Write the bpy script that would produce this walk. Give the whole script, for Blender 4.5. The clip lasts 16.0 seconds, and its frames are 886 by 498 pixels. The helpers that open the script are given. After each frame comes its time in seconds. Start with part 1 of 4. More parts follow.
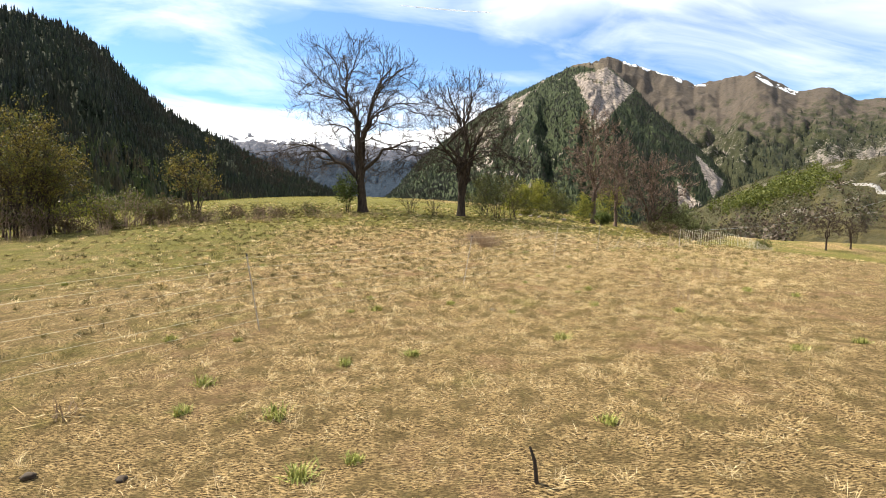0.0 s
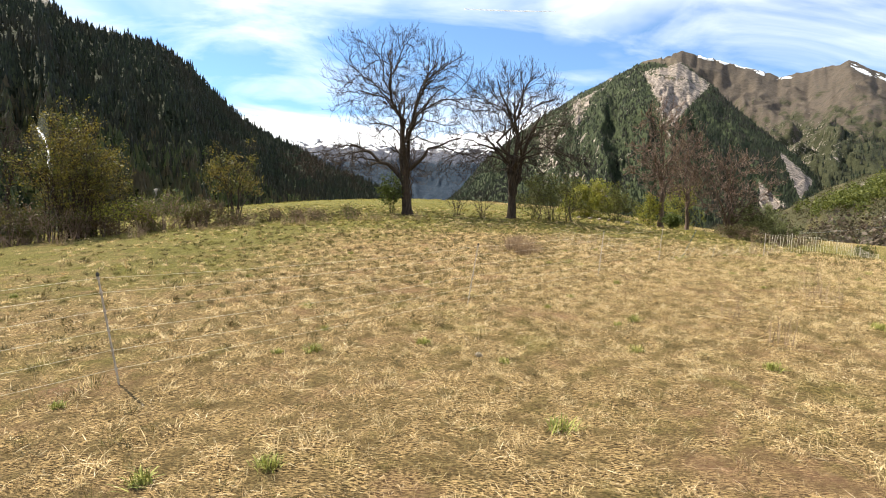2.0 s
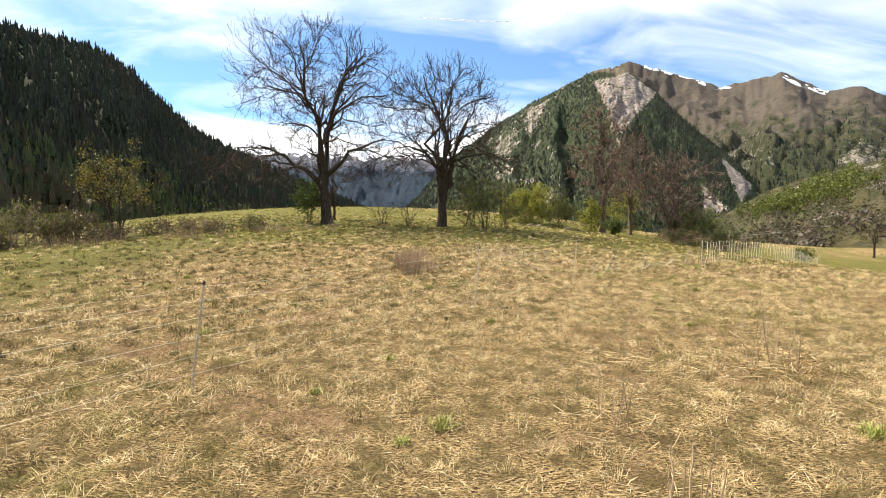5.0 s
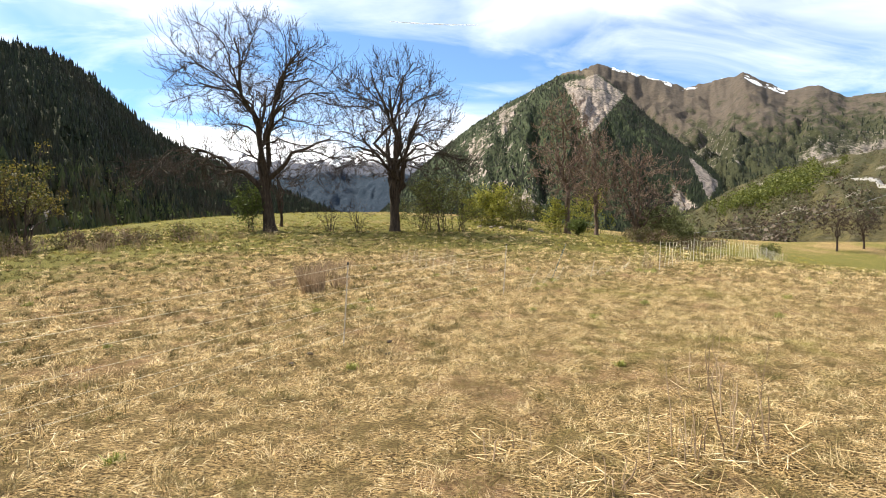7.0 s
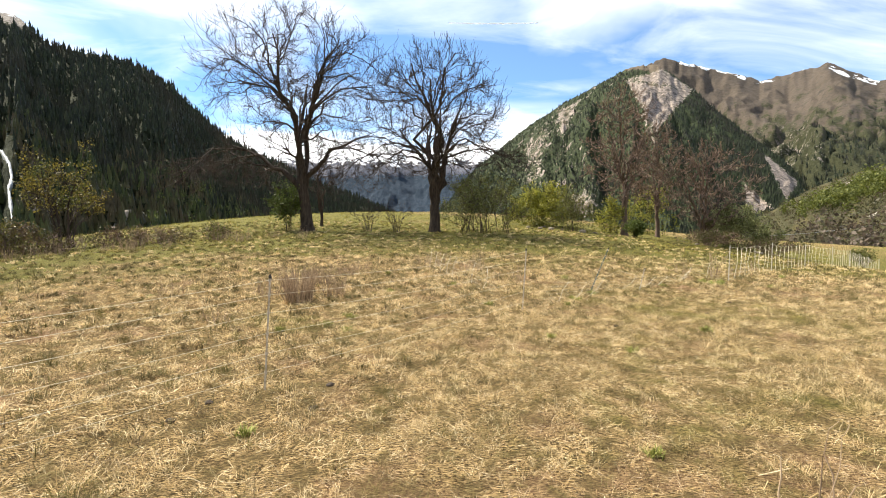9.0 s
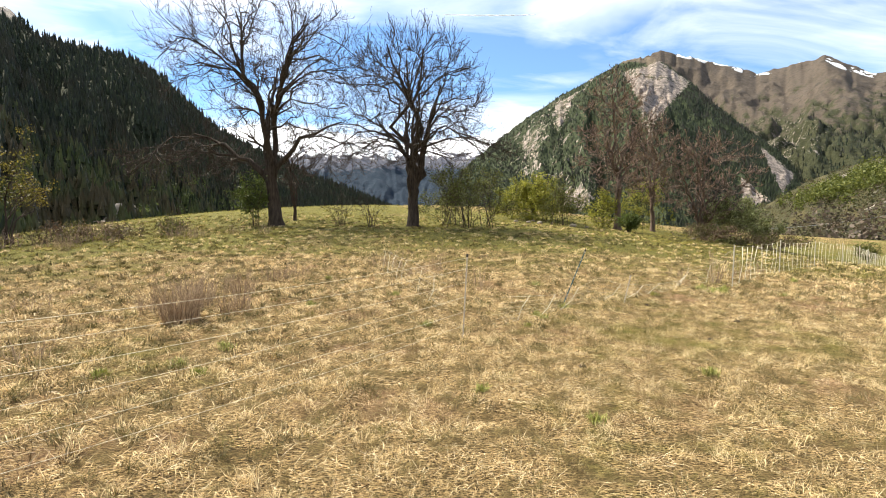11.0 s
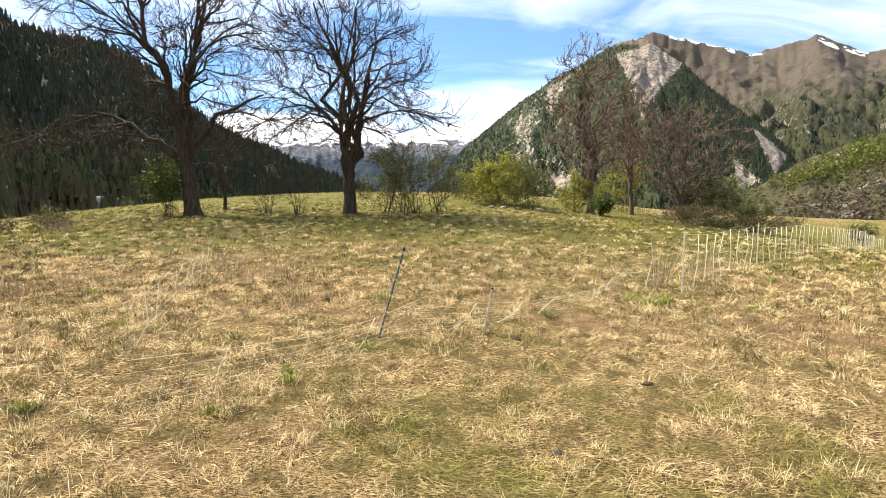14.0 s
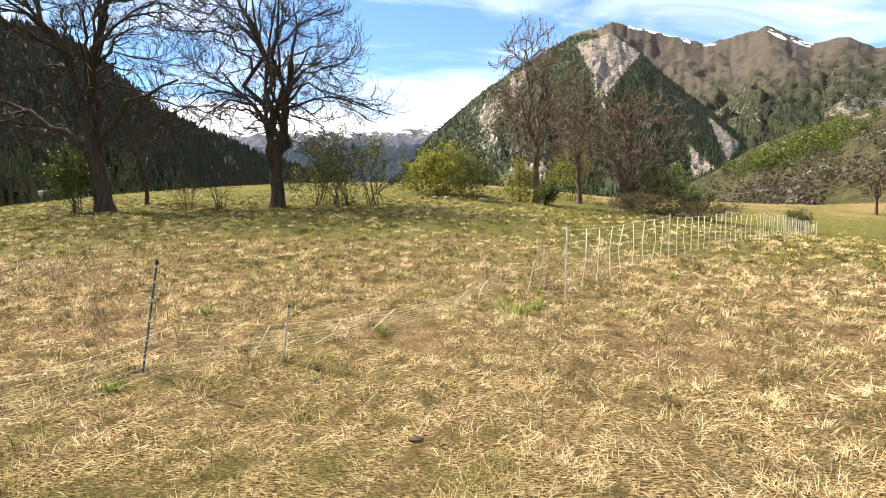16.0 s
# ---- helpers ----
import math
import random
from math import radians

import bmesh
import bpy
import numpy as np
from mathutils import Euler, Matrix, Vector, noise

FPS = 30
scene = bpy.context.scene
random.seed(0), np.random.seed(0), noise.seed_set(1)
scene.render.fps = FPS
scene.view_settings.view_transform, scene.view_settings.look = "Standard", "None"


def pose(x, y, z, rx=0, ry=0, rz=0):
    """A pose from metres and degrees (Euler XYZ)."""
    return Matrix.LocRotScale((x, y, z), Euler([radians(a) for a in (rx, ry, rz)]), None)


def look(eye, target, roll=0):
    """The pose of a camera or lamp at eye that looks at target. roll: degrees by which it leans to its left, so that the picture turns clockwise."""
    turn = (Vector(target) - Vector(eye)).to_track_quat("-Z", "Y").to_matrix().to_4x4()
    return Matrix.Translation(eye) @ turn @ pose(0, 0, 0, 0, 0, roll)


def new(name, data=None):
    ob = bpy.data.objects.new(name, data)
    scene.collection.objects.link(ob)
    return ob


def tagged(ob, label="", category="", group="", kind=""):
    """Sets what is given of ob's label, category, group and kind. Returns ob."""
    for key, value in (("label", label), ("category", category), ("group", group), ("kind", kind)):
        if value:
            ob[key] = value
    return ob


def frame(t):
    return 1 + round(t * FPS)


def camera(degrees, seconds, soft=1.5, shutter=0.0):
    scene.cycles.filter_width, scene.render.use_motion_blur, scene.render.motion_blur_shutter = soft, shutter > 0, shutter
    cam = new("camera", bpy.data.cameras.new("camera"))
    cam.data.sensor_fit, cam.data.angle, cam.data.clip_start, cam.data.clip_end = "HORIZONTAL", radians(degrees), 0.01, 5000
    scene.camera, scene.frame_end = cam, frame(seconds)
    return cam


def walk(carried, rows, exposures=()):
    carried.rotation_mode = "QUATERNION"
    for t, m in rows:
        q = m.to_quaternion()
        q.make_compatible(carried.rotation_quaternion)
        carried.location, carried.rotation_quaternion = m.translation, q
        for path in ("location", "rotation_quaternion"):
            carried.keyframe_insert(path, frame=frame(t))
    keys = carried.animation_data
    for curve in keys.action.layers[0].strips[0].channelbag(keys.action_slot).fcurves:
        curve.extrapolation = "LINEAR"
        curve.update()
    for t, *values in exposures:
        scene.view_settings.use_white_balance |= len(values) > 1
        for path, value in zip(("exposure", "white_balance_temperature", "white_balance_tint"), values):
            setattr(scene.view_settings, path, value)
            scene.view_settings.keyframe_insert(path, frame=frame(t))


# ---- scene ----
EXPOSURE = 1.17
cam = camera(83.0, 16.0, soft=1.0)
# seconds, x, y, z, pitch, lean, yaw
ROWS = [
    (0.0, 0.000, 0.000, 1.550, -3.65, -1.01, 0.40),
    (0.5, 0.259, 0.586, 1.553, -3.40, -1.72, 2.88),
    (1.0, 0.470, 1.162, 1.565, -2.91, -2.05, 6.00),
    (1.5, 0.739, 1.816, 1.575, -2.93, -2.03, 8.23),
    (2.0, 1.069, 2.591, 1.562, -3.48, -0.98, 7.54),
    (2.5, 1.447, 3.345, 1.544, -3.65, -0.62, 7.18),
    (3.0, 1.826, 4.023, 1.546, -3.75, -0.34, 6.42),
    (3.5, 2.151, 4.653, 1.550, -3.68, -0.36, 5.92),
    (4.0, 2.453, 5.209, 1.585, -3.44, -0.24, 5.62),
    (4.5, 2.756, 5.714, 1.653, -2.94, -0.25, 4.31),
    (7.0, 4.523, 8.477, 1.729, -2.26, 1.28, 0.13),
    (7.5, 4.813, 8.919, 1.704, -2.66, 0.30, 1.33),
    (8.0, 5.030, 9.378, 1.703, -2.73, 0.25, 3.65),
    (8.5, 5.192, 9.931, 1.732, -2.42, 0.51, 5.84),
    (9.0, 5.401, 10.458, 1.718, -2.10, 0.88, 6.58),
    (11.5, 6.498, 13.386, 1.797, -3.13, 0.98, 6.17),
    (12.0, 6.876, 14.031, 1.810, -3.35, 1.37, 6.48),
    (12.5, 7.321, 14.690, 1.772, -3.66, 1.50, 6.38),
    (13.0, 7.739, 15.362, 1.703, -3.87, 1.37, 6.29),
    (13.5, 8.155, 16.035, 1.671, -3.95, 1.35, 6.38),
    (14.0, 8.577, 16.651, 1.648, -4.34, 1.97, 5.60),
    (14.5, 8.993, 17.141, 1.614, -4.67, 2.81, 3.65),
    (15.0, 9.415, 17.382, 1.606, -5.46, 3.37, 1.73),
    (15.5, 9.762, 17.533, 1.634, -5.66, 3.04, 1.71),
    (16.0, 10.053, 17.757, 1.661, -5.66, 2.74, 1.72),
]
walk(cam, [(t, pose(x, y, z, 90 + p, r, w)) for t, x, y, z, p, r, w in ROWS], [(0.0, EXPOSURE - 0.06), (9.0, EXPOSURE - 0.03), (13.0, EXPOSURE + 0.1), (16.0, EXPOSURE + 0.14)])

# ---- light ----
SUN_AZ, SUN_EL = -62.0, 50.0      # degrees from +y towards +x, and above the horizon
to_sun = Vector((math.sin(radians(SUN_AZ)) * math.cos(radians(SUN_EL)), math.cos(radians(SUN_AZ)) * math.cos(radians(SUN_EL)), math.sin(radians(SUN_EL))))
sun = new("sun", bpy.data.lights.new("sun", "SUN"))
sun.data.energy, sun.data.angle, sun.data.color = 5.0, radians(0.55), (1.0, 0.92, 0.76)
sun.matrix_world = look(to_sun * 100, (0, 0, 0))


class Net:
    """Short hand for building a node tree."""

    def __init__(self, tree):
        self.t = tree
        tree.nodes.clear()

    def n(self, kind, values=()):
        node = self.t.nodes.new(kind)
        for k, v in dict(values).items():
            self.put(node.inputs[k], v)
        return node

    def put(self, socket, v):
        if isinstance(v, bpy.types.NodeSocket):
            self.t.links.new(v, socket)
        else:
            socket.default_value = v

    def math(self, op, a, b=0.0, clamp=False):
        node = self.n("ShaderNodeMath", {0: a, 1: b})
        node.operation, node.use_clamp = op, clamp
        return node.outputs[0]

    def noise(self, vec, scale, detail=4.0, rough=0.55, stretch=None, distortion=0.0):
        if stretch:
            vec = self.n("ShaderNodeMapping", {"Vector": vec, "Scale": stretch}).outputs[0]
        return self.n("ShaderNodeTexNoise", {"Vector": vec, "Scale": scale, "Detail": detail, "Roughness": rough, "Distortion": distortion}).outputs[0]

    def ramp(self, fac, a, b, lo=0.0, hi=1.0):
        return self.n("ShaderNodeMapRange", {0: fac, 1: a, 2: b, 3: lo, 4: hi}).outputs[0]

    def mix(self, fac, a, b):
        node = self.n("ShaderNodeMix")
        node.data_type = "RGBA"
        self.put(node.inputs[0], fac)
        for s, v in ((node.inputs[6], a), (node.inputs[7], b)):
            self.put(s, v if isinstance(v, bpy.types.NodeSocket) else (*v, 1.0))
        return node.outputs[2]


world = bpy.data.worlds.new("sky")
scene.world = world
world.use_nodes = True
w = Net(world.node_tree)
sky = w.n("ShaderNodeTexSky")
sky.sky_type, sky.sun_disc = "NISHITA", False
sky.sun_elevation, sky.sun_rotation = radians(SUN_EL), radians(SUN_AZ % 360)
sky.altitude, sky.dust_density, sky.ozone_density = 1500, 0.3, 1.6
way = w.n("ShaderNodeTexCoord").outputs["Generated"]
sep = w.n("ShaderNodeSeparateXYZ", {0: way})
# high thin cloud, laid on a flat layer overhead
up = w.math("ADD", w.math("MAXIMUM", sep.outputs[2], 0.0), 0.12)
flat = w.n("ShaderNodeCombineXYZ", {0: w.math("DIVIDE", sep.outputs[0], up), 1: w.math("DIVIDE", sep.outputs[1], up)}).outputs[0]
turned = w.n("ShaderNodeMapping", {"Vector": flat, "Location": (0.6, 0.2, 0.0), "Rotation": (0, 0, radians(-38)), "Scale": (0.75, 1.0, 1.0)}).outputs[0]
veil = w.noise(turned, 0.62, 6.0, 0.5, distortion=0.5)
wisp = w.noise(turned, 1.5, 8.0, 0.58, stretch=(0.8, 1.2, 1.0), distortion=0.8)
cover = w.math("ADD", w.ramp(veil, 0.42, 0.62, 0.03, 0.85), w.ramp(wisp, 0.45, 0.72, 0.0, 0.5), True)
clear = w.n("ShaderNodeVectorMath", {0: sky.outputs[0], 1: (0.76, 0.99, 1.1)})
clear.operation = "MULTIPLY"
cloudy = w.mix(cover, clear.outputs[0], (9.4, 9.5, 9.6))
back = w.n("ShaderNodeBackground", {"Color": cloudy, "Strength": 0.087})
w.n("ShaderNodeOutputWorld", {"Surface": back.outputs[0]})


# ---- materials ----
def material(name, rough=0.9, spec=0.2):
    m = bpy.data.materials.new(name)
    m.use_nodes = True
    k = Net(m.node_tree)
    k.bsdf = k.n("ShaderNodeBsdfPrincipled", {"Roughness": rough, "Specular IOR Level": spec})
    k.out = k.n("ShaderNodeOutputMaterial", {"Surface": k.bsdf.outputs[0]})
    k.geo = k.n("ShaderNodeNewGeometry")
    k.pos = k.geo.outputs["Position"]
    return m, k


def bump(k, height, strength, distance):
    b = k.n("ShaderNodeBump", {"Height": height, "Strength": strength, "Distance": distance})
    k.put(k.bsdf.inputs["Normal"], b.outputs[0])


def green_share(k):
    """How green the sward is from place to place: fresh growth near the trees and in patches, straw elsewhere."""
    p = k.n("ShaderNodeSeparateXYZ", {0: k.pos})
    flat = k.n("ShaderNodeCombineXYZ", {0: p.outputs[0], 1: p.outputs[1]}).outputs[0]
    big = k.noise(flat, 0.16, 3.0, 0.6)
    small = k.noise(flat, 1.7, 4.0, 0.68)
    lift = k.math("ADD", k.ramp(p.outputs[1], 24.0, 36.0, 0.0, 0.22), k.ramp(p.outputs[1], 60.0, 80.0, 0.0, -0.17))
    left = k.ramp(p.outputs[0], -1.0, -12.0, 0.0, 0.16)
    far_right = k.ramp(p.outputs[0], 18.0, 40.0, 0.0, 0.05)
    total = k.math("ADD", k.math("ADD", k.math("MULTIPLY", big, 0.55), k.math("MULTIPLY", small, 0.45)), k.math("ADD", lift, k.math("ADD", left, far_right)))
    return k.ramp(total, 0.535, 0.67), small, flat


STRAW, STRAW_GAP_SHADE, GREEN = (0.63, 0.44, 0.2), (0.05, 0.033, 0.016), (0.25, 0.225, 0.045)

ground_mat, k = material("meadow_ground", 0.95, 0.04)
share, small, flat = green_share(k)
def strands(k, flat, turn, scale):
    m = k.n("ShaderNodeMapping", {"Vector": flat, "Rotation": (0, 0, radians(turn)), "Scale": (1.0, 5.0, 1.0)}).outputs[0]
    return k.noise(m, scale, 3.0, 0.65, distortion=0.6)


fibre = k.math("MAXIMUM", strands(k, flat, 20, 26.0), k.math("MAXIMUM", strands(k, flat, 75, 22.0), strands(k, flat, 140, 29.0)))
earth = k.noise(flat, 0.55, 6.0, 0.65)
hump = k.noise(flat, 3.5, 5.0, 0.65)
# gaps between fibres are coloured dark, standing in for shade on the thatch
dry = k.mix(k.ramp(fibre, 0.52, 0.62), STRAW_GAP_SHADE, STRAW)
dry = k.mix(k.ramp(hump, 0.48, 0.60, 0.0, 0.7), dry, (0.13, 0.095, 0.042))
dry = k.mix(k.ramp(earth, 0.54, 0.70, 0.0, 0.7), dry, (0.27, 0.155, 0.095))
# the green sward gets the same painted shade between its fibres
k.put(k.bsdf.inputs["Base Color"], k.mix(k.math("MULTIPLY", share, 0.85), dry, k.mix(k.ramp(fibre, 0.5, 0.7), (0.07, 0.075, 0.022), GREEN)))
bump(k, k.math("ADD", fibre, k.math("MULTIPLY", hump, 1.2)), 1.0, 0.05)

straw_mat, k = material("dry_grass", 0.85, 0.08)
share, small, flat = green_share(k)
rnd = k.geo.outputs["Random Per Island"]
tone = k.n("ShaderNodeValToRGB", {0: rnd})
ramp = tone.color_ramp
ramp.elements[0].color, ramp.elements[1].color = (0.10, 0.06, 0.03, 1), (0.97, 0.84, 0.56, 1)
e = ramp.elements.new(0.4)
e.color = (0.6, 0.42, 0.2, 1)
e = ramp.elements.new(0.8)
e.color = (0.88, 0.69, 0.39, 1)
kind = k.n("ShaderNodeAttribute")
kind.attribute_name = "tone"
sort = kind.outputs["Fac"]
patch = k.noise(flat, 0.55, 6.0, 0.65)
hump = k.noise(flat, 3.5, 5.0, 0.65)
c = k.mix(k.ramp(patch, 0.53, 0.66, 0.0, 0.65), tone.outputs[0], (0.31, 0.175, 0.11))
c = k.mix(k.ramp(hump, 0.50, 0.58, 0.0, 0.85), c, (0.19, 0.15, 0.055))
c = k.mix(k.math("MULTIPLY", share, k.ramp(rnd, 0.1, 0.5, 0.5, 1.0)), c, k.mix(rnd, (0.12, 0.12, 0.022), (0.4, 0.35, 0.085)))
tussock = k.n("ShaderNodeValToRGB", {0: sort})
ramp = tussock.color_ramp
ramp.elements[0].color, ramp.elements[1].color = (0.03, 0.03, 0.008, 1), (0.95, 0.8, 0.5, 1)
for at_, colour in ((0.25, (0.055, 0.052, 0.011, 1)), (0.46, (0.12, 0.11, 0.024, 1)), (0.56, (0.055, 0.033, 0.02, 1)), (0.66, (0.72, 0.54, 0.28, 1))):
    ramp.elements.new(at_).color = colour
own = k.mix(k.ramp(rnd, 0.0, 1.0, 0.0, 0.16), tussock.outputs[0], tone.outputs[0])
c = k.mix(k.ramp(sort, 0.005, 0.01, 0.0, 0.88), c, own)
k.put(k.bsdf.inputs["Base Color"], c)
thin = k.n("ShaderNodeBsdfTranslucent", {"Color": c})
both = k.n("ShaderNodeMixShader", {0: 0.12, 1: k.bsdf.outputs[0], 2: thin.outputs[0]})
k.put(k.out.inputs["Surface"], both.outputs[0])

tuft_mat, k = material("fresh_grass", 0.7, 0.3)
k.put(k.bsdf.inputs["Base Color"], k.mix(k.geo.outputs["Random Per Island"], (0.15, 0.17, 0.035), (0.4, 0.4, 0.1)))

weed_mat, k = material("dead_weed", 0.9, 0.15)
k.put(k.bsdf.inputs["Base Color"], k.mix(k.geo.outputs["Random Per Island"], (0.17, 0.115, 0.075), (0.5, 0.375, 0.25)))


def bark(name, dark, light, scale=9.0):
    m, k = material(name, 0.92, 0.15)
    n = k.noise(k.pos, scale, 6.0, 0.65, stretch=(1.0, 1.0, 0.25))
    k.put(k.bsdf.inputs["Base Color"], k.mix(k.ramp(n, 0.3, 0.7), dark, light))
    bump(k, n, 0.7, 0.02)
    return m


bark_mat = bark("ash_bark", (0.02, 0.015, 0.012), (0.085, 0.065, 0.05))
twig_mat = bark("twig_bark", (0.028, 0.02, 0.016), (0.09, 0.066, 0.052), 3.0)
brown_bark_mat = bark("brown_bark", (0.05, 0.036, 0.03), (0.19, 0.135, 0.105), 5.0)
red_twig_mat = bark("red_twig_bark", (0.15, 0.1, 0.083), (0.37, 0.265, 0.215), 3.0)


def leaf_material(name, dark, light, brown=None, size=0.8):
    m, k = material(name, 0.6, 0.3)
    rnd = k.geo.outputs["Random Per Island"]
    c = k.mix(rnd, dark, light)
    if brown:
        c = k.mix(k.ramp(k.noise(k.pos, size, 3.0), 0.45, 0.62), c, brown)
    k.put(k.bsdf.inputs["Base Color"], c)
    thin = k.n("ShaderNodeBsdfTranslucent", {"Color": c})
    both = k.n("ShaderNodeMixShader", {0: 0.35, 1: k.bsdf.outputs[0], 2: thin.outputs[0]})
    k.put(k.out.inputs["Surface"], both.outputs[0])
    return m


scrub_leaf = leaf_material("bare_scrub", (0.035, 0.04, 0.014), (0.12, 0.12, 0.04), (0.11, 0.075, 0.05))
spring_leaf = leaf_material("spring_leaf", (0.12, 0.135, 0.015), (0.36, 0.34, 0.05))
olive_leaf = leaf_material("olive_leaf", (0.06, 0.075, 0.015), (0.17, 0.17, 0.04))
ochre_leaf = leaf_material("ochre_leaf", (0.08, 0.065, 0.012), (0.25, 0.2, 0.04), (0.09, 0.1, 0.022))
bramble_leaf = leaf_material("bramble_leaf", (0.05, 0.055, 0.015), (0.14, 0.13, 0.035), (0.12, 0.075, 0.042))
ivy_leaf = leaf_material("ivy_leaf", (0.04, 0.06, 0.012), (0.12, 0.15, 0.03))
# left slope: shade above and sunlight below are put into these two forest colours
conifer_mat = leaf_material("shaded_conifer_needles", (0.010, 0.017, 0.009), (0.036, 0.05, 0.02), (0.036, 0.034, 0.018), 0.012)
low_conifer_mat = leaf_material("lit_mixed_wood", (0.022, 0.036, 0.012), (0.09, 0.11, 0.03), (0.075, 0.06, 0.028), 0.03)
mid_conifer_mat = leaf_material("sunlit_conifer", (0.012, 0.021, 0.010), (0.038, 0.056, 0.02), (0.026, 0.027, 0.017), 0.01)
grove_leaf = leaf_material("grove_leaf", (0.06, 0.078, 0.014), (0.17, 0.18, 0.036))
bare_wood_leaf = leaf_material("bare_wood_twigs", (0.055, 0.042, 0.03), (0.17, 0.125, 0.09), (0.07, 0.07, 0.03), 0.05)
young_leaf = leaf_material("young_pale_leaf", (0.14, 0.16, 0.05), (0.4, 0.41, 0.18), (0.09, 0.1, 0.03))
bark_leaf = leaf_material("dark_bud", (0.03, 0.022, 0.018), (0.09, 0.06, 0.045))
bud_leaf = leaf_material("bud_brown", (0.1, 0.06, 0.035), (0.24, 0.16, 0.09))
larch_mat = leaf_material("larch_needles", (0.05, 0.075, 0.018), (0.12, 0.15, 0.035))


def land(name, grass, rock, wood, scale=1.0):
    """A mountainside: its cover is told by the vertex layers wood, scree and snow, broken up by noise."""
    m, k = material(name, 0.95, 0.1)
    big = k.noise(k.pos, 0.012 * scale, 8.0, 0.62)
    fine = k.noise(k.pos, 0.07 * scale, 7.0, 0.68)
    streak = k.noise(k.pos, 0.03 * scale, 6.0, 0.65, stretch=(1.0, 1.0, 0.3), distortion=0.8)

    def layer(n):
        node = k.n("ShaderNodeAttribute")
        node.attribute_name = n
        return node.outputs["Fac"]

    cracks = k.noise(k.pos, 0.11 * scale, 7.0, 0.72, stretch=(1.0, 1.0, 0.35), distortion=1.0)
    c = k.mix(k.ramp(fine, 0.35, 0.68), grass[0], grass[1])
    c = k.mix(k.ramp(streak, 0.54, 0.70, 0.0, 0.55), c, rock[0])
    stone = k.mix(k.ramp(cracks, 0.41, 0.6), rock[0], rock[1])
    edge = lambda n, w, lo=0.42, hi=0.58: k.ramp(k.math("ADD", layer(n), k.math("MULTIPLY", k.math("SUBTRACT", w, 0.5), 2.0)), lo, hi)
    c = k.mix(k.ramp(cracks, 0.5, 0.66, 0.0, 0.6), c, rock[0])
    c = k.mix(k.ramp(cracks, 0.62, 0.74, 0.0, 0.5), c, rock[1])
    c = k.mix(edge("wood", fine), c, k.mix(k.ramp(fine, 0.3, 0.7), wood[0], wood[1]))
    c = k.mix(edge("scree", k.math("ADD", k.math("MULTIPLY", streak, 0.6), k.math("SUBTRACT", k.math("MULTIPLY", cracks, 1.1), 0.35)), 0.46, 0.53), c, stone)
    c = k.mix(edge("snow", k.math("ADD", k.math("MULTIPLY", big, 0.5), k.math("MULTIPLY", fine, 0.5)), 0.46, 0.54), c, (0.85, 0.87, 0.9))
    k.put(k.bsdf.inputs["Base Color"], c)
    bump(k, k.math("ADD", streak, k.math("ADD", fine, k.math("MULTIPLY", cracks, 0.6))), 0.8, 7.0 / scale)
    return m


near_slope_mat = land("wooded_slope", ((0.03, 0.035, 0.015), (0.06, 0.06, 0.03)), ((0.14, 0.12, 0.1), (0.3, 0.27, 0.24)), ((0.012, 0.017, 0.008), (0.03, 0.036, 0.016)))
peak_mat = land("alpine_mountain", ((0.10, 0.078, 0.055), (0.17, 0.135, 0.095)), ((0.08, 0.07, 0.062), (0.38, 0.315, 0.27)), ((0.022, 0.032, 0.016), (0.055, 0.066, 0.03)), 0.9)
# the haze of distance is put into the far range's blue-grey grass and wood
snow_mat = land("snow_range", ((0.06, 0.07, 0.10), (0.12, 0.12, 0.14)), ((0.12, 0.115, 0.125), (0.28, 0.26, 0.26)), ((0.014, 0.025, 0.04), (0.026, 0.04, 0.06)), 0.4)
brown_mat = land("bare_alpine_range", ((0.07, 0.056, 0.043), (0.125, 0.1, 0.079)), ((0.04, 0.038, 0.034), (0.27, 0.23, 0.2)), ((0.02, 0.025, 0.012), (0.058, 0.058, 0.03)), 1.1)
hill_mat = land("terraced_hillside", ((0.05, 0.045, 0.018), (0.115, 0.096, 0.04)), ((0.1, 0.088, 0.07), (0.33, 0.29, 0.24)), ((0.03, 0.034, 0.014), (0.085, 0.075, 0.036)), 2.5)


def plain(name, a, b, rough=0.5, scale=30.0, metal=0.0):
    m, k = material(name, rough, 0.4)
    k.put(k.bsdf.inputs["Base Color"], k.mix(k.ramp(k.noise(k.pos, scale, 4.0), 0.35, 0.65), a, b))
    k.put(k.bsdf.inputs["Metallic"], metal)
    return m


stake_mat = plain("white_fibreglass", (0.34, 0.29, 0.23), (0.55, 0.5, 0.42))
post_mat = plain("white_post_plastic", (0.42, 0.39, 0.32), (0.6, 0.56, 0.48))
cap_mat = plain("black_plastic", (0.02, 0.02, 0.02), (0.05, 0.05, 0.05))
wire_mat = plain("white_polywire", (0.55, 0.5, 0.36), (0.76, 0.7, 0.54))
blue_mat = plain("blue_green_plastic", (0.02, 0.07, 0.09), (0.04, 0.15, 0.2))
steel_mat = plain("galvanised_steel", (0.3, 0.3, 0.3), (0.5, 0.5, 0.5), 0.5, 40.0, 0.6)
stone_mat = plain("limestone", (0.15, 0.125, 0.095), (0.36, 0.3, 0.23), 0.9, 6.0)
road_mat = plain("pale_road", (0.22, 0.21, 0.195), (0.32, 0.3, 0.28), 0.9, 0.8)
water_mat = plain("white_water", (0.16, 0.17, 0.18), (0.45, 0.47, 0.48), 0.4, 0.3)
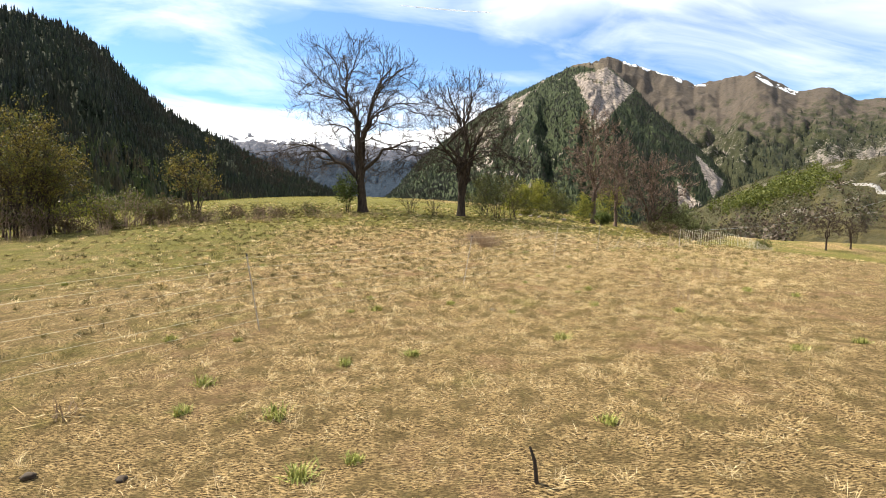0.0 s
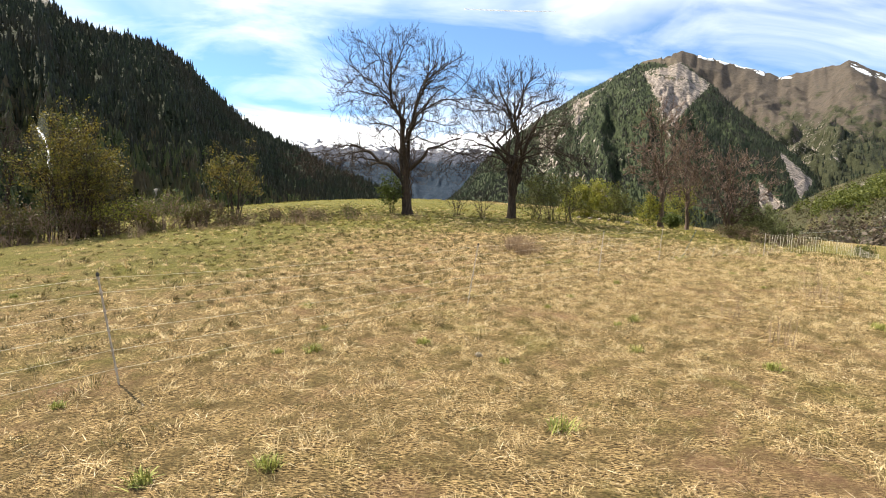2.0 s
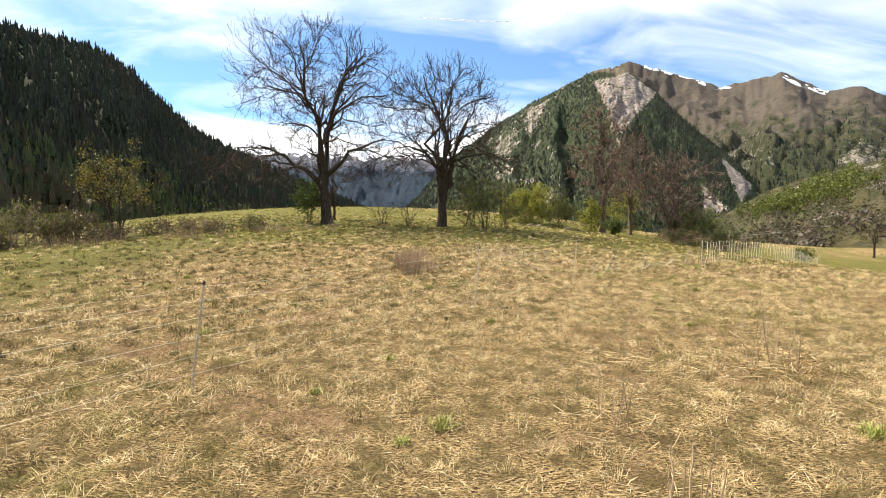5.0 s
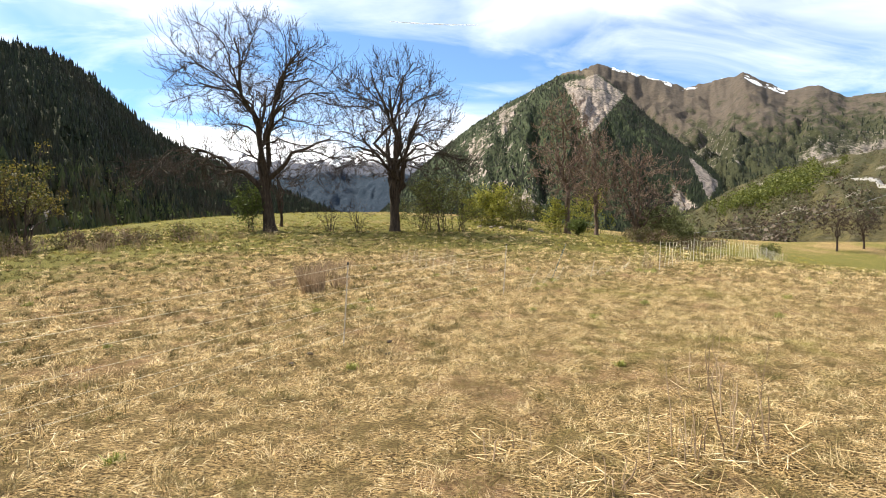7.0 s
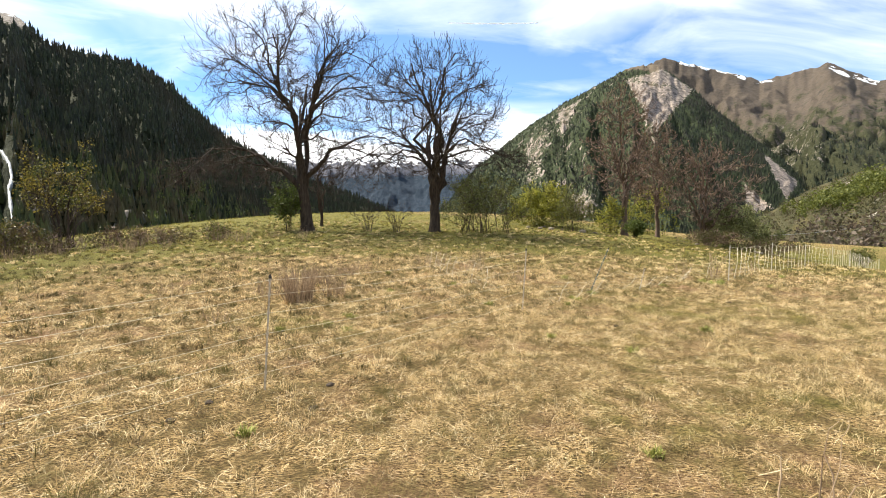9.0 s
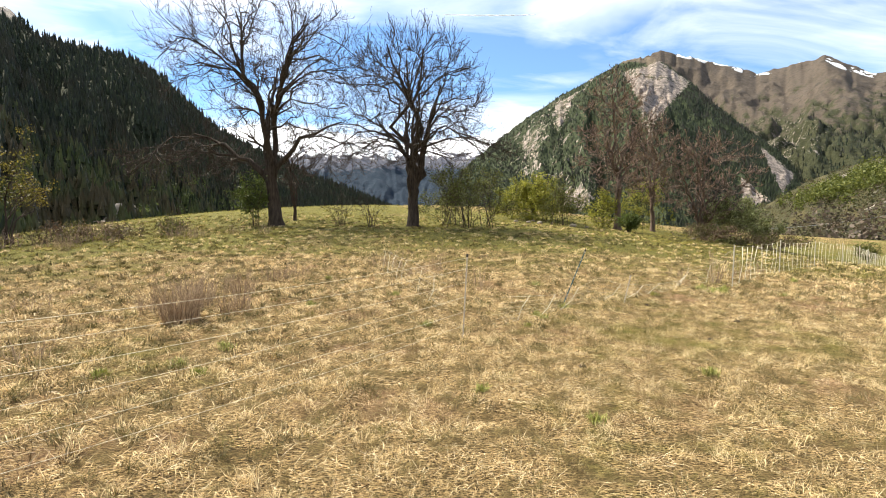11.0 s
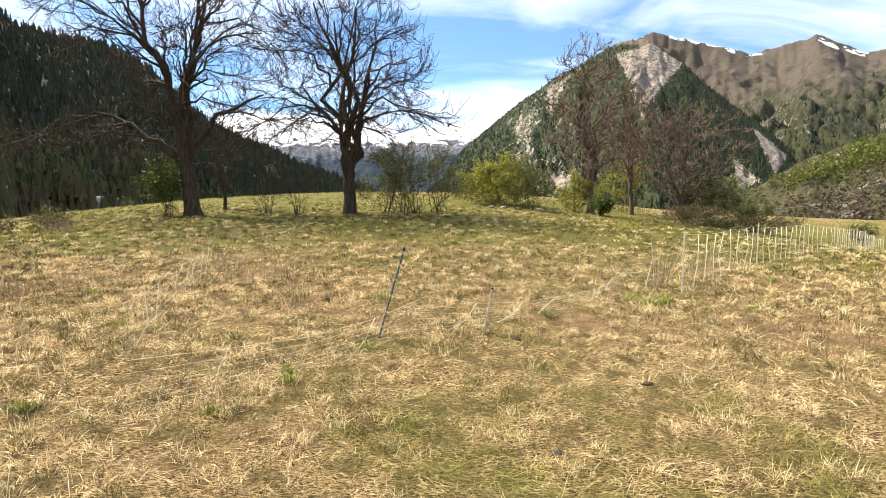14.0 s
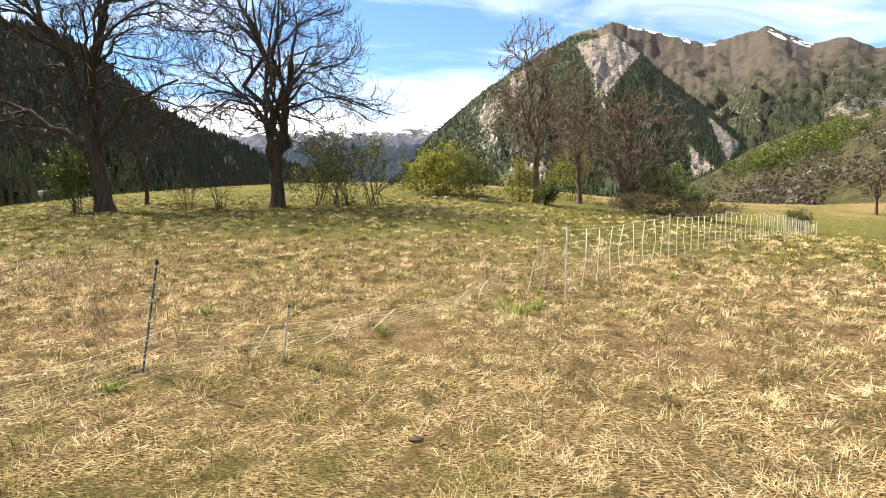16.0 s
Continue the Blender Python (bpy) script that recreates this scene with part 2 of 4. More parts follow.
vapour_mat = plain("white_vapour", (0.8, 0.82, 0.85), (0.9, 0.9, 0.9), 1.0, 0.01)
dung_mat = plain("dark_dung", (0.03, 0.022, 0.015), (0.08, 0.055, 0.035), 0.9, 40.0)


# ---- mesh tools ----
RNG = np.random.default_rng(7)


def mesh_of(name, verts, faces, mats, smooth=True, layers=None):
    """A mesh from arrays; faces: an array of triangles or quads, or a list of such arrays."""
    me = bpy.data.meshes.new(name)
    verts = np.asarray(verts, np.float32).reshape(-1, 3)
    groups = [np.asarray(f, np.int32) for f in (faces if isinstance(faces, list) else [faces]) if len(f)]
    loops = np.concatenate([f.ravel() for f in groups])
    sizes = np.concatenate([np.full(len(f), f.shape[1], np.int32) for f in groups])
    me.vertices.add(len(verts))
    me.vertices.foreach_set("co", verts.ravel())
    me.loops.add(len(loops))
    me.loops.foreach_set("vertex_index", loops)
    me.polygons.add(len(sizes))
    me.polygons.foreach_set("loop_start", np.concatenate([[0], np.cumsum(sizes)[:-1]]).astype(np.int32))
    me.polygons.foreach_set("use_smooth", np.full(len(sizes), smooth))
    for key, values in (layers or {}).items():
        me.attributes.new(key, "FLOAT", "POINT").data.foreach_set("value", np.asarray(values, np.float32).ravel())
    me.update(calc_edges=True)
    me.validate()
    for m in mats if isinstance(mats, (list, tuple)) else [mats]:
        me.materials.append(m)
    return me


def part(name, mesh, parent, label=""):
    ob = new(name, mesh)
    ob.parent = parent
    return tagged(ob, label)


def thing(name, at, label, category, group="", kind=""):
    ob = new(name)
    ob.location = at
    return tagged(ob, label, category, group, kind)


def tubes(paths, radii, sides=5, cap=True):
    """Tubes along N paths of K points: arrays (N, K, 3) and (N, K)."""
    paths, radii = np.asarray(paths, float), np.asarray(radii, float)
    n, k, _ = paths.shape
    tan = np.gradient(paths, axis=1)
    tan /= np.linalg.norm(tan, axis=2, keepdims=True) + 1e-9
    ref = np.where(np.abs(tan[:, :1, 2:3]) > 0.8, np.array([1.0, 0, 0]), np.array([0, 0, 1.0]))
    a = np.cross(tan, np.broadcast_to(ref, tan.shape))
    a /= np.linalg.norm(a, axis=2, keepdims=True) + 1e-9
    b = np.cross(tan, a)
    ang = np.arange(sides) * 2 * np.pi / sides
    v = paths[:, :, None] + radii[:, :, None, None] * (np.cos(ang)[:, None] * a[:, :, None] + np.sin(ang)[:, None] * b[:, :, None])
    i = np.arange(n)[:, None, None] * k * sides
    j = np.arange(k - 1)[None, :, None] * sides
    s = np.arange(sides)[None, None]
    t = (s + 1) % sides
    q = np.stack([i + j + s, i + j + t, i + j + sides + t, i + j + sides + s], -1).reshape(-1, 4)
    faces = [q]
    if cap and sides == 4:
        e = np.arange(n)[:, None] * k * sides + (k - 1) * sides + np.arange(4)[None]
        faces.append(e)
    return v.reshape(-1, 3), faces


def joined(pieces):
    """Several (verts, faces list) as one."""
    vs, tri, quad, off = [], [], [], 0
    for v, fs in pieces:
        v = np.asarray(v, float).reshape(-1, 3)
        for f in fs:
            f = np.asarray(f)
            if len(f):
                (tri if f.shape[1] == 3 else quad).append(f + off)
        vs.append(v)
        off += len(v)
    out = [np.concatenate(x) for x in (tri, quad) if x]
    return np.concatenate(vs), out


def unit(v):
    return v / (np.linalg.norm(v, axis=-1, keepdims=True) + 1e-9)


def fbm(x, y, seed=0, octaves=4, gain=0.5):
    """Smooth value noise on arrays, about -1 to 1."""
    out, amp = np.zeros(np.broadcast(x, y).shape), 1.0
    for o in range(octaves):
        xi, yi = np.floor(x).astype(np.int64), np.floor(y).astype(np.int64)
        fx, fy = x - xi, y - yi
        fx, fy = fx * fx * (3 - 2 * fx), fy * fy * (3 - 2 * fy)

        def h(a, b):
            n = (a * 374761393 + b * 668265263 + (seed + o) * 974634777) & 0xFFFFFFFF
            n = ((n ^ (n >> 13)) * 1274126177) & 0xFFFFFFFF
            return ((n ^ (n >> 16)) & 0xFFFF) / 32767.5 - 1.0

        out = out + amp * ((h(xi, yi) * (1 - fx) + h(xi + 1, yi) * fx) * (1 - fy) + (h(xi, yi + 1) * (1 - fx) + h(xi + 1, yi + 1) * fx) * fy)
        amp *= gain
        x, y = x * 2.03 + 17.3, y * 2.03 - 9.1
    return out


# ---- ground ----
SLOPE = (0.019, 1.53, -0.188, -1.811, -2.89, 1.369, 0.398, 0.163, 0.638, -0.273)


def gz(x, y):
    """Height of the meadow: a shoulder that climbs to a crest beyond the trees and falls into the valley."""
    x, y = np.asarray(x, float), np.asarray(y, float)
    a, b = np.clip(x, -38, 62) / 30, np.clip(y, -12, 92) / 30
    base = (1, a, b, a * a, a * b, b * b, a ** 3, a * a * b, a * b * b, b ** 3)
    z = sum(c * t for c, t in zip(SLOPE, base))
    z = np.maximum(z, -9.0) - 1.1 * np.clip((x - 12) / 20, 0, 1) * np.clip((y - 26) / 22, 0, 1)
    out = np.maximum(np.maximum(y - 96, 0) * 0.30, np.maximum(np.maximum(-36 - x, 0) * 0.35, np.maximum(x - 75, 0) * 0.12))
    z = z - np.minimum(out, 45.0)
    calm = np.exp(-np.maximum(np.hypot(x, y - 20) - 60, 0) / 40)
    return z + calm * (0.03 * fbm(x * 0.7, y * 0.7, 3, 3) + 0.022 * fbm(x * 2.3, y * 2.3, 5, 2))


def spaced(lo, hi, step, reach, growth=1.16):
    mid = list(np.arange(lo, hi + 1e-6, step))
    d, right, left = step, [hi], [lo]
    while right[-1] < reach:
        d *= growth
        right.append(right[-1] + d)
    d = step
    while left[-1] > -reach:
        d *= growth
        left.append(left[-1] - d)
    return np.array(left[:0:-1] + mid + right[1:])


gx, gy = spaced(-12, 22, 0.25, 4600, 1.2), spaced(1, 34, 0.25, 4600, 1.2)
X, Y = np.meshgrid(gx, gy)
nx, ny = len(gx), len(gy)
idx = np.arange(nx * ny).reshape(ny, nx)
quads = np.stack([idx[:-1, :-1], idx[:-1, 1:], idx[1:, 1:], idx[1:, :-1]], -1).reshape(-1, 4)
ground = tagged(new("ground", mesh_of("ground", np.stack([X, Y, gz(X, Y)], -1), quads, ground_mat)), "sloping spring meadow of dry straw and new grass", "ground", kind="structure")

# ---- mountains ----
MID = (5.0, 9.0)     # the middle of the walk
EYE_Z = 1.65


def mountainside(name, crest, feet, ridge, foot_z, mat, label, cover, rough=1.0, power=1.25, cols=320, rows=70, seed=0, fine=1.0, lumps=0.016):
    """A mountain seen from the meadow: its crest climbs through (bearing, rise) in degrees at distance ridge, from feet at foot_z."""
    az = np.linspace(crest[0][0], crest[-1][0], cols)
    el = np.interp(az, [c[0] for c in crest], [c[1] for c in crest])
    near = np.interp(az, [f[0] for f in feet], [f[1] for f in feet]) if isinstance(feet, (list, tuple)) else np.full(cols, feet)
    far = np.interp(az, [f[0] for f in ridge], [f[1] for f in ridge]) if isinstance(ridge, (list, tuple)) else np.full(cols, ridge)
    s = np.concatenate([np.linspace(0, 1, rows), [1.04, 1.12, 1.25]])
    A, S = np.meshgrid(np.radians(az), s)
    r = near + (far - near) * S
    top = EYE_Z + far * np.tan(np.radians(el))
    Sc = np.minimum(S, 1)
    h = foot_z + (top - foot_z) * Sc ** power
    h = h - np.maximum(S - 1, 0) * (top - foot_z) * 1.4
    height = (top - foot_z)
    px, py = A * 30 + seed, r / 130.0
    ridges = 1 - 2 * np.abs(fbm(A * 16 + 0.3 * fbm(px, py, seed + 2, 3), S * 1.6, seed + 1, 4))
    h = h + rough * height * (0.075 * ridges * Sc * (1 - Sc) * 2.2 + lumps * (1 - 2 * np.abs(fbm(A * 38 + 0.8 * fbm(px, py, seed + 3, 3), S * 7 + 0.5 * fbm(py, px, seed + 9, 2), seed + 4, 6, 0.6))) * np.minimum(Sc * 6, 1) * (1.15 - Sc))
    h = h + fine * height * 0.010 * fbm(A * 170, S * 3, seed + 6, 4) * Sc
    skyline = EYE_Z + r * np.tan(np.radians(el + 0.10 * fbm(az * 1.3, az * 0, seed + 12, 4))) - 0.03 * height * np.maximum(1 - S, 0)
    h = np.where((S <= 1) & (top > EYE_Z), np.minimum(h, np.maximum(skyline, foot_z)), h)
    x, y = MID[0] + r * np.sin(A), MID[1] + r * np.cos(A)
    idx = np.arange(x.size).reshape(x.shape)
    q = np.stack([idx[:-1, :-1], idx[:-1, 1:], idx[1:, 1:], idx[1:, :-1]], -1).reshape(-1, 4)
    deg, rise = np.degrees(A), np.degrees(np.arctan2(h - EYE_Z, r))
    layers = cover(deg, rise, Sc, fbm(px * 3, py * 3, seed + 8, 4))
    ob = tagged(new(name, mesh_of(name, np.stack([x, y, h], -1), q, mat, True, layers)), label, "mountain", kind="structure")
    return ob, (deg, Sc, x, y, h, layers)


def bell(v, mid, width):
    return np.exp(-((v - mid) / width) ** 2)


def wedge(deg, rise, a, b, c, soft=0.7):
    """One inside the triangle a, b, c of (bearing, rise), falling off over soft degrees."""
    mid = ((a[0] + b[0] + c[0]) / 3, (a[1] + b[1] + c[1]) / 3)
    inside = np.full(np.shape(deg), 9.0)
    for p, q in ((a, b), (b, c), (c, a)):
        nx_, ny_ = q[1] - p[1], p[0] - q[0]
        size = math.hypot(nx_, ny_)
        side = ((deg - p[0]) * nx_ + (rise - p[1]) * ny_) / size
        inside = np.minimum(inside, side * (1 if (mid[0] - p[0]) * nx_ + (mid[1] - p[1]) * ny_ > 0 else -1))
    return np.clip(0.5 + inside / soft, 0, 1)


def cover_left(deg, rise, s, n):
    crag = np.clip((rise - 17.2) * 1.2, 0, 1)
    return {"wood": np.clip(1.0 - crag * 1.3, 0, 1), "scree": np.clip(crag * 0.8 + bell(deg, -37, 2.2) * bell(rise, 1.6, 1.0) * 0.6, 0, 1), "snow": np.clip((rise - 17.9) * 0.9, 0, 0.62)}


slope_left, left_land = mountainside("mountain_left",
    [(-75, 15), (-60, 17.6), (-52, 18.2), (-48.5, 18.6), (-46.6, 19.1), (-45.2, 17.5), (-44.0, 16.6), (-40.5, 16.5), (-37.0, 15.9), (-34.6, 14.7), (-32.8, 12.8), (-31.0, 11.3), (-29.4, 9.8), (-26.8, 8.5), (-23.6, 7.2), (-21.0, 5.7), (-17.0, 4.3), (-14.0, 3.0), (-11.0, 1.5), (-8.0, 0.0), (-6.0, -1.0)],
    [(-75, 120), (-45, 150), (-30, 260), (-6, 560)], [(-75, 900), (-48, 1000), (-44, 850), (-30, 1000), (-6, 1300)], -30, near_slope_mat,
    "steep dark mountainside covered with conifer forest in shade", cover_left, seed=11)


def cover_snow(deg, rise, s, n):
    return {"wood": np.clip((6.9 - rise) * 0.9 + 0.3 * n, 0, 1), "scree": np.clip(bell(rise, 7.9, 0.9) * 0.5 + 0.4 * n, 0, 1) * np.clip(rise - 6.2, 0, 1), "snow": np.clip((rise - 7.7) * 0.8 + 0.45 + 0.45 * n, 0, 0.95)}


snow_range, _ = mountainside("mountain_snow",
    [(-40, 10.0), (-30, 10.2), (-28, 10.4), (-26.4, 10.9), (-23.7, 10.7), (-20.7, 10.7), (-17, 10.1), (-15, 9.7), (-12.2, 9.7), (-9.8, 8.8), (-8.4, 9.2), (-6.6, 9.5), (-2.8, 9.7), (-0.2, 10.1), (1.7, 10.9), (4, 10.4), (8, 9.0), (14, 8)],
    1800, 4200, -40, snow_mat, "far snow-covered mountain range above a valley side tinted blue-grey for haze", cover_snow, rough=0.8, power=1.05, cols=280, rows=60, seed=23)


def cover_peak(deg, rise, s, n):
    scree = 1.0 * np.maximum(wedge(deg, rise, (13.6, 15.2), (19.8, 13.6), (16.6, 10.0)), wedge(deg, rise, (14.0, 15.3), (17.0, 15.9), (19.8, 13.6))) + 0.5 * bell(deg + 0.35 * rise, 19.3, 0.5) * bell(rise, 10.0, 2.2)
    scree += 1.15 * wedge(deg, rise, (26.0, 6.8), (28.7, 4.0), (27.8, 2.4), 0.5) + 0.8 * wedge(deg, rise, (24.2, 4.6), (26.8, 1.6), (24.6, 1.0), 0.5)
    scree += 0.3 * wedge(deg, rise, (2.4, 9.6), (5.6, 11.0), (3.8, 4.2), 1.6) + 0.36 * wedge(deg, rise, (6.2, 12.8), (8.6, 13.6), (7.0, 10.0), 0.8) + 0.5 * bell(deg, 8.6, 2.6) * bell(rise, 2.6, 1.3) + 0.16 * bell(deg, 6.0, 6.0)
    scree += 0.5 * np.clip(n - 0.35, 0, 1) * bell(deg, 6, 8) + 0.35 * bell(deg + 0.8 * rise, 32.2, 0.35) * bell(rise, 10.5, 1.2)
    thin = 0.12 * bell(deg, 5.0, 7.5)
    wood = np.clip(0.95 - thin + 0.2 * n - 1.1 * np.clip(rise - 15.9 + 0.1 * np.abs(deg - 13), 0, 1), 0, 1)
    return {"wood": wood * np.clip(1.2 - scree, 0, 1), "scree": np.clip(scree * (0.95 + 0.25 * n), 0, 1), "snow": 0 * rise}


peak_right, peak_land = mountainside("mountain_wooded",
    [(-9.0, 0.5), (-5.8, 3.4), (-3.4, 6.4), (0.4, 9.4), (3.6, 11.6), (6.7, 13.4), (10.4, 15.0), (13.3, 16.3), (15.1, 16.6), (16.6, 16.4), (18.2, 15.2), (20.0, 13.6), (22.0, 11.4), (24.0, 9.4), (26.0, 7.6), (28.0, 5.6), (29.6, 3.4), (31.0, 1.4), (33, -1.5)],
    [(-9, 900), (10, 650), (24, 560), (33, 560)], [(-9, 1700), (16, 1700), (33, 1100)], -40, peak_mat,
    "steep mountain with conifer woods and pale scree faces", cover_peak, rough=0.9, power=1.12, cols=360, rows=90, seed=5, fine=0.7)


def cover_range(deg, rise, s, n):
    rock = 0.62 * bell(rise, 5.6, 2.0) * np.clip((deg - 33) / 4, 0, 1) + 0.45 * bell(rise, 7.0, 2.5) * bell(deg, 27, 4)
    wood = np.clip(0.62 + 0.14 * (8.6 - rise) + 0.3 * n, 0, 0.9)
    snow = 1.2 * bell(rise - np.interp(deg, [18, 20.5, 23, 24.5], [16.6, 15.6, 14.7, 13.9]), 0.05, 0.19) * ((deg > 18.4) & (deg < 24.4))
    snow = snow + 1.3 * bell(rise - np.interp(deg, [30.6, 32.4, 34.2], [14.2, 12.9, 12.0]), -0.1, 0.22) * ((deg > 30.9) & (deg < 34.4))
    snow = snow + 1.0 * bell(deg, 26.0, 0.8) * bell(rise, 13.45, 0.14) + 0.8 * bell(deg, 29.0, 1.6) * bell(rise, 14.0, 0.09)
    return {"wood": wood, "scree": np.clip(rock * (0.9 + 0.4 * n), 0, 1), "snow": np.clip(snow * (0.55 + 0.75 * n), 0, 1)}


range_right, range_land = mountainside("mountain_range",
    [(6, 11.0), (12, 14.5), (15.1, 16.3), (17.1, 17.0), (19.1, 16.3), (21.9, 15.2), (23.6, 14.6), (25.6, 13.6), (28.1, 13.9), (31.0, 14.2), (32.6, 13.1), (34.2, 12.1), (36.7, 12.1), (38.7, 10.8), (41, 10.7), (46, 10.9), (56, 9.5), (75, 8)],
    [(6, 1750), (20, 1300), (30, 800), (75, 650)], [(6, 2300), (26, 2700), (75, 2900)], -40, brown_mat,
    "high brown alpine range with rock bands and snow patches on the crest", cover_range, rough=0.9, power=1.1, cols=380, rows=110, seed=15, fine=0.8, lumps=0.014)


def cover_hill(deg, rise, s, n):
    walls = 0.7 * bell((rise - 0.28 * (deg - 34)) % 1.7, 0.85, 0.16) * np.clip((deg - 30) / 4, 0, 1) * np.clip(0.6 + n, 0, 1)
    mown = np.clip((s - 0.17) * 8, 0, 1) + np.clip((36 - deg) / 2, 0, 1)
    return {"wood": np.clip(0.66 + 0.6 * n, 0, 1) * np.clip(mown, 0, 1), "scree": np.clip(walls + 0.2 * n, 0, 1) * np.clip(mown, 0, 1), "snow": 0 * rise}


hill_right, hill_land = mountainside("hillside_right",
    [(8, -1.8), (16, -1.2), (20, -0.6), (24, 0.2), (26.6, 1.4), (30, 3.5), (32.4, 4.3), (35.5, 5.3), (38.7, 5.8), (42, 6.1), (50, 7.0), (75, 6.5)],
    [(8, 260), (25, 150), (38, 105), (75, 100)], [(8, 420), (25, 420), (40, 460), (75, 480)], -12, hill_mat,
    "stony terraced hillside with scrub and dry grass", cover_hill, rough=0.8, power=1.0, cols=260, rows=60, seed=31)

# a closing rise behind the walk, so that the valley is shut all round
back_rise, _ = mountainside("mountain_behind", [(75, 7), (110, 12), (150, 16), (200, 15), (240, 13), (285, 15)], 300, 1500, -40, near_slope_mat,
    "wooded mountainside closing the valley", lambda d, e, s, n: {"wood": np.ones_like(e), "scree": 0 * e, "snow": 0 * e}, cols=90, rows=20, seed=41)


# ---- woods on the slopes ----
def conifers(name, land_, count, pick, low, high, mat, label, tiers=2, seed=1, slim=0.2):
    """Many small conifers over a slope, as one mesh of stuff."""
    deg, s, x, y, h, layers = land_
    rng = np.random.default_rng(seed)
    rows, cols = x.shape
    i, j = rng.uniform(0, rows - 4.01, count * 4), rng.uniform(0, cols - 1.01, count * 4)
    i0, j0 = i.astype(int), j.astype(int)
    fi, fj = i - i0, j - j0

    def at(a):
        return (a[i0, j0] * (1 - fj) + a[i0, j0 + 1] * fj) * (1 - fi) + (a[i0 + 1, j0] * (1 - fj) + a[i0 + 1, j0 + 1] * fj) * fi

    px, py, pz, d, ss = at(x), at(y), at(h), at(deg), at(s)
    keep = rng.random(len(px)) < pick(d, np.degrees(np.arctan2(pz - EYE_Z, np.hypot(px - MID[0], py - MID[1]))), ss, at(layers["wood"]), at(layers["scree"]))
    keep = np.where(keep)[0][:count]
    px, py, pz = px[keep], py[keep], pz[keep]
    n = len(px)
    H = rng.uniform(low, high, n) * (0.75 + 0.5 * rng.random(n))
    sides = 5
    ang = np.arange(sides) * 2 * np.pi / sides
    vs, fs, off = [], [], 0
    spin = rng.uniform(0, 6.28, n)
    for k in range(tiers):
        z0, z1 = 0.06 + 0.8 * k / tiers, min(1.0, 0.06 + 0.8 * (k + 1) / tiers + 0.22)
        rad = H * slim * (1 - 0.75 * k / tiers) * rng.uniform(0.8, 1.2, n)
        a = ang[None] + spin[:, None] + k
        rr = rad[:, None] * rng.uniform(0.7, 1.2, (n, sides))
        ring = np.stack([px[:, None] + rr * np.cos(a), py[:, None] + rr * np.sin(a), np.repeat((pz + H * z0)[:, None], sides, 1)], -1)
        tip = np.stack([px, py, pz + H * (1.0 if k == tiers - 1 else z1)], -1)[:, None]
        vs.append(np.concatenate([ring, tip], 1).reshape(-1, 3))
        b = np.arange(n)[:, None] * (sides + 1)
        q = np.arange(sides)[None]
        fs.append(np.stack([b + q, b + (q + 1) % sides, np.broadcast_to(b + sides, (n, sides))], -1).reshape(-1, 3) + off)
        off += n * (sides + 1)
    return tagged(new(name, mesh_of(name, np.concatenate(vs), np.concatenate(fs), mat, False)), label, "forest", kind="stuff")


def clumps(name, land_, count, pick, low, high, mat, label, seed=1, per=34):
    """Rounded bushes and broad-leaved trees over a slope, each a loose cloud of leaves."""
    deg, s, x, y, h, layers = land_
    rng = np.random.default_rng(seed)
    rows, cols = x.shape
    i, j = rng.integers(0, rows - 4, count * 6), rng.integers(0, cols - 1, count * 6)
    e = np.degrees(np.arctan2(h - EYE_Z, np.hypot(x - MID[0], y - MID[1])))
    keep = np.where(rng.random(len(i)) < pick(deg[i, j], e[i, j], s[i, j], layers["wood"][i, j], layers["scree"][i, j]))[0][:count]
    i, j = i[keep], j[keep]
    n = len(i)
    f = rng.random((n, 1))
    at = np.stack([x[i, j], y[i, j], h[i, j]], 1) * (1 - f) + np.stack([x[i, j + 1], y[i, j + 1], h[i, j + 1]], 1) * f
    H = rng.uniform(low, high, (n, 1, 1))
    off = unit(rng.normal(size=(n, per, 3))) * np.sqrt(rng.random((n, per, 1))) * [0.42, 0.42, 0.48]
    lumps = 1 + 0.3 * np.sin(rng.uniform(0, 6.28, (n, 1, 1)) + off[..., :1] * 7)
    c = (at[:, None] + [0, 0, 0.0] + (off * lumps + [0, 0, 0.45]) * H).reshape(-1, 3)
    m = len(c)
    a, b = unit(rng.normal(size=(m, 3))), rng.normal(size=(m, 3))
    b = unit(b - a * (a * b).sum(1, keepdims=True))
    L = (np.repeat(H[:, 0], per, 0) * (0.065 if per > 60 else 0.075 if per > 20 else 0.13) * rng.uniform(0.6, 1.4, (m, 1)))
    v = np.stack([c - a * L, c + b * L * 0.7, c + a * L, c - b * L * 0.7], 1).reshape(-1, 3)
    return tagged(new(name, mesh_of(name, v, np.arange(m * 4).reshape(-1, 4), mat, False)), label, "scrub", kind="stuff")


CRAG = lambda d, s: (np.abs(d + 47.2) > 0.5) | (s > 0.3)
# upper trees take the darkened tone, lower mixed trees the brightened one
conifers("conifer_forest", left_land, 13000, lambda d, e, s, w, c: (d > -60) * CRAG(d, s) * (w > 0.3) * np.clip(1.2 - c, 0, 1) * np.clip((s - 0.22) * 6, 0, 1), 7, 12, conifer_mat, "dense spruce forest high on the mountainside, coloured dark for shade", 2, 3, 0.17)
conifers("mixed_forest", left_land, 7500, lambda d, e, s, w, c: (d > -60) * CRAG(d, s) * (w > 0.3) * np.clip((0.42 - s) * 5, 0, 1), 6, 11, low_conifer_mat, "mixed conifer wood on the lower slope, coloured greener and brighter as if lit", 2, 13, 0.21)
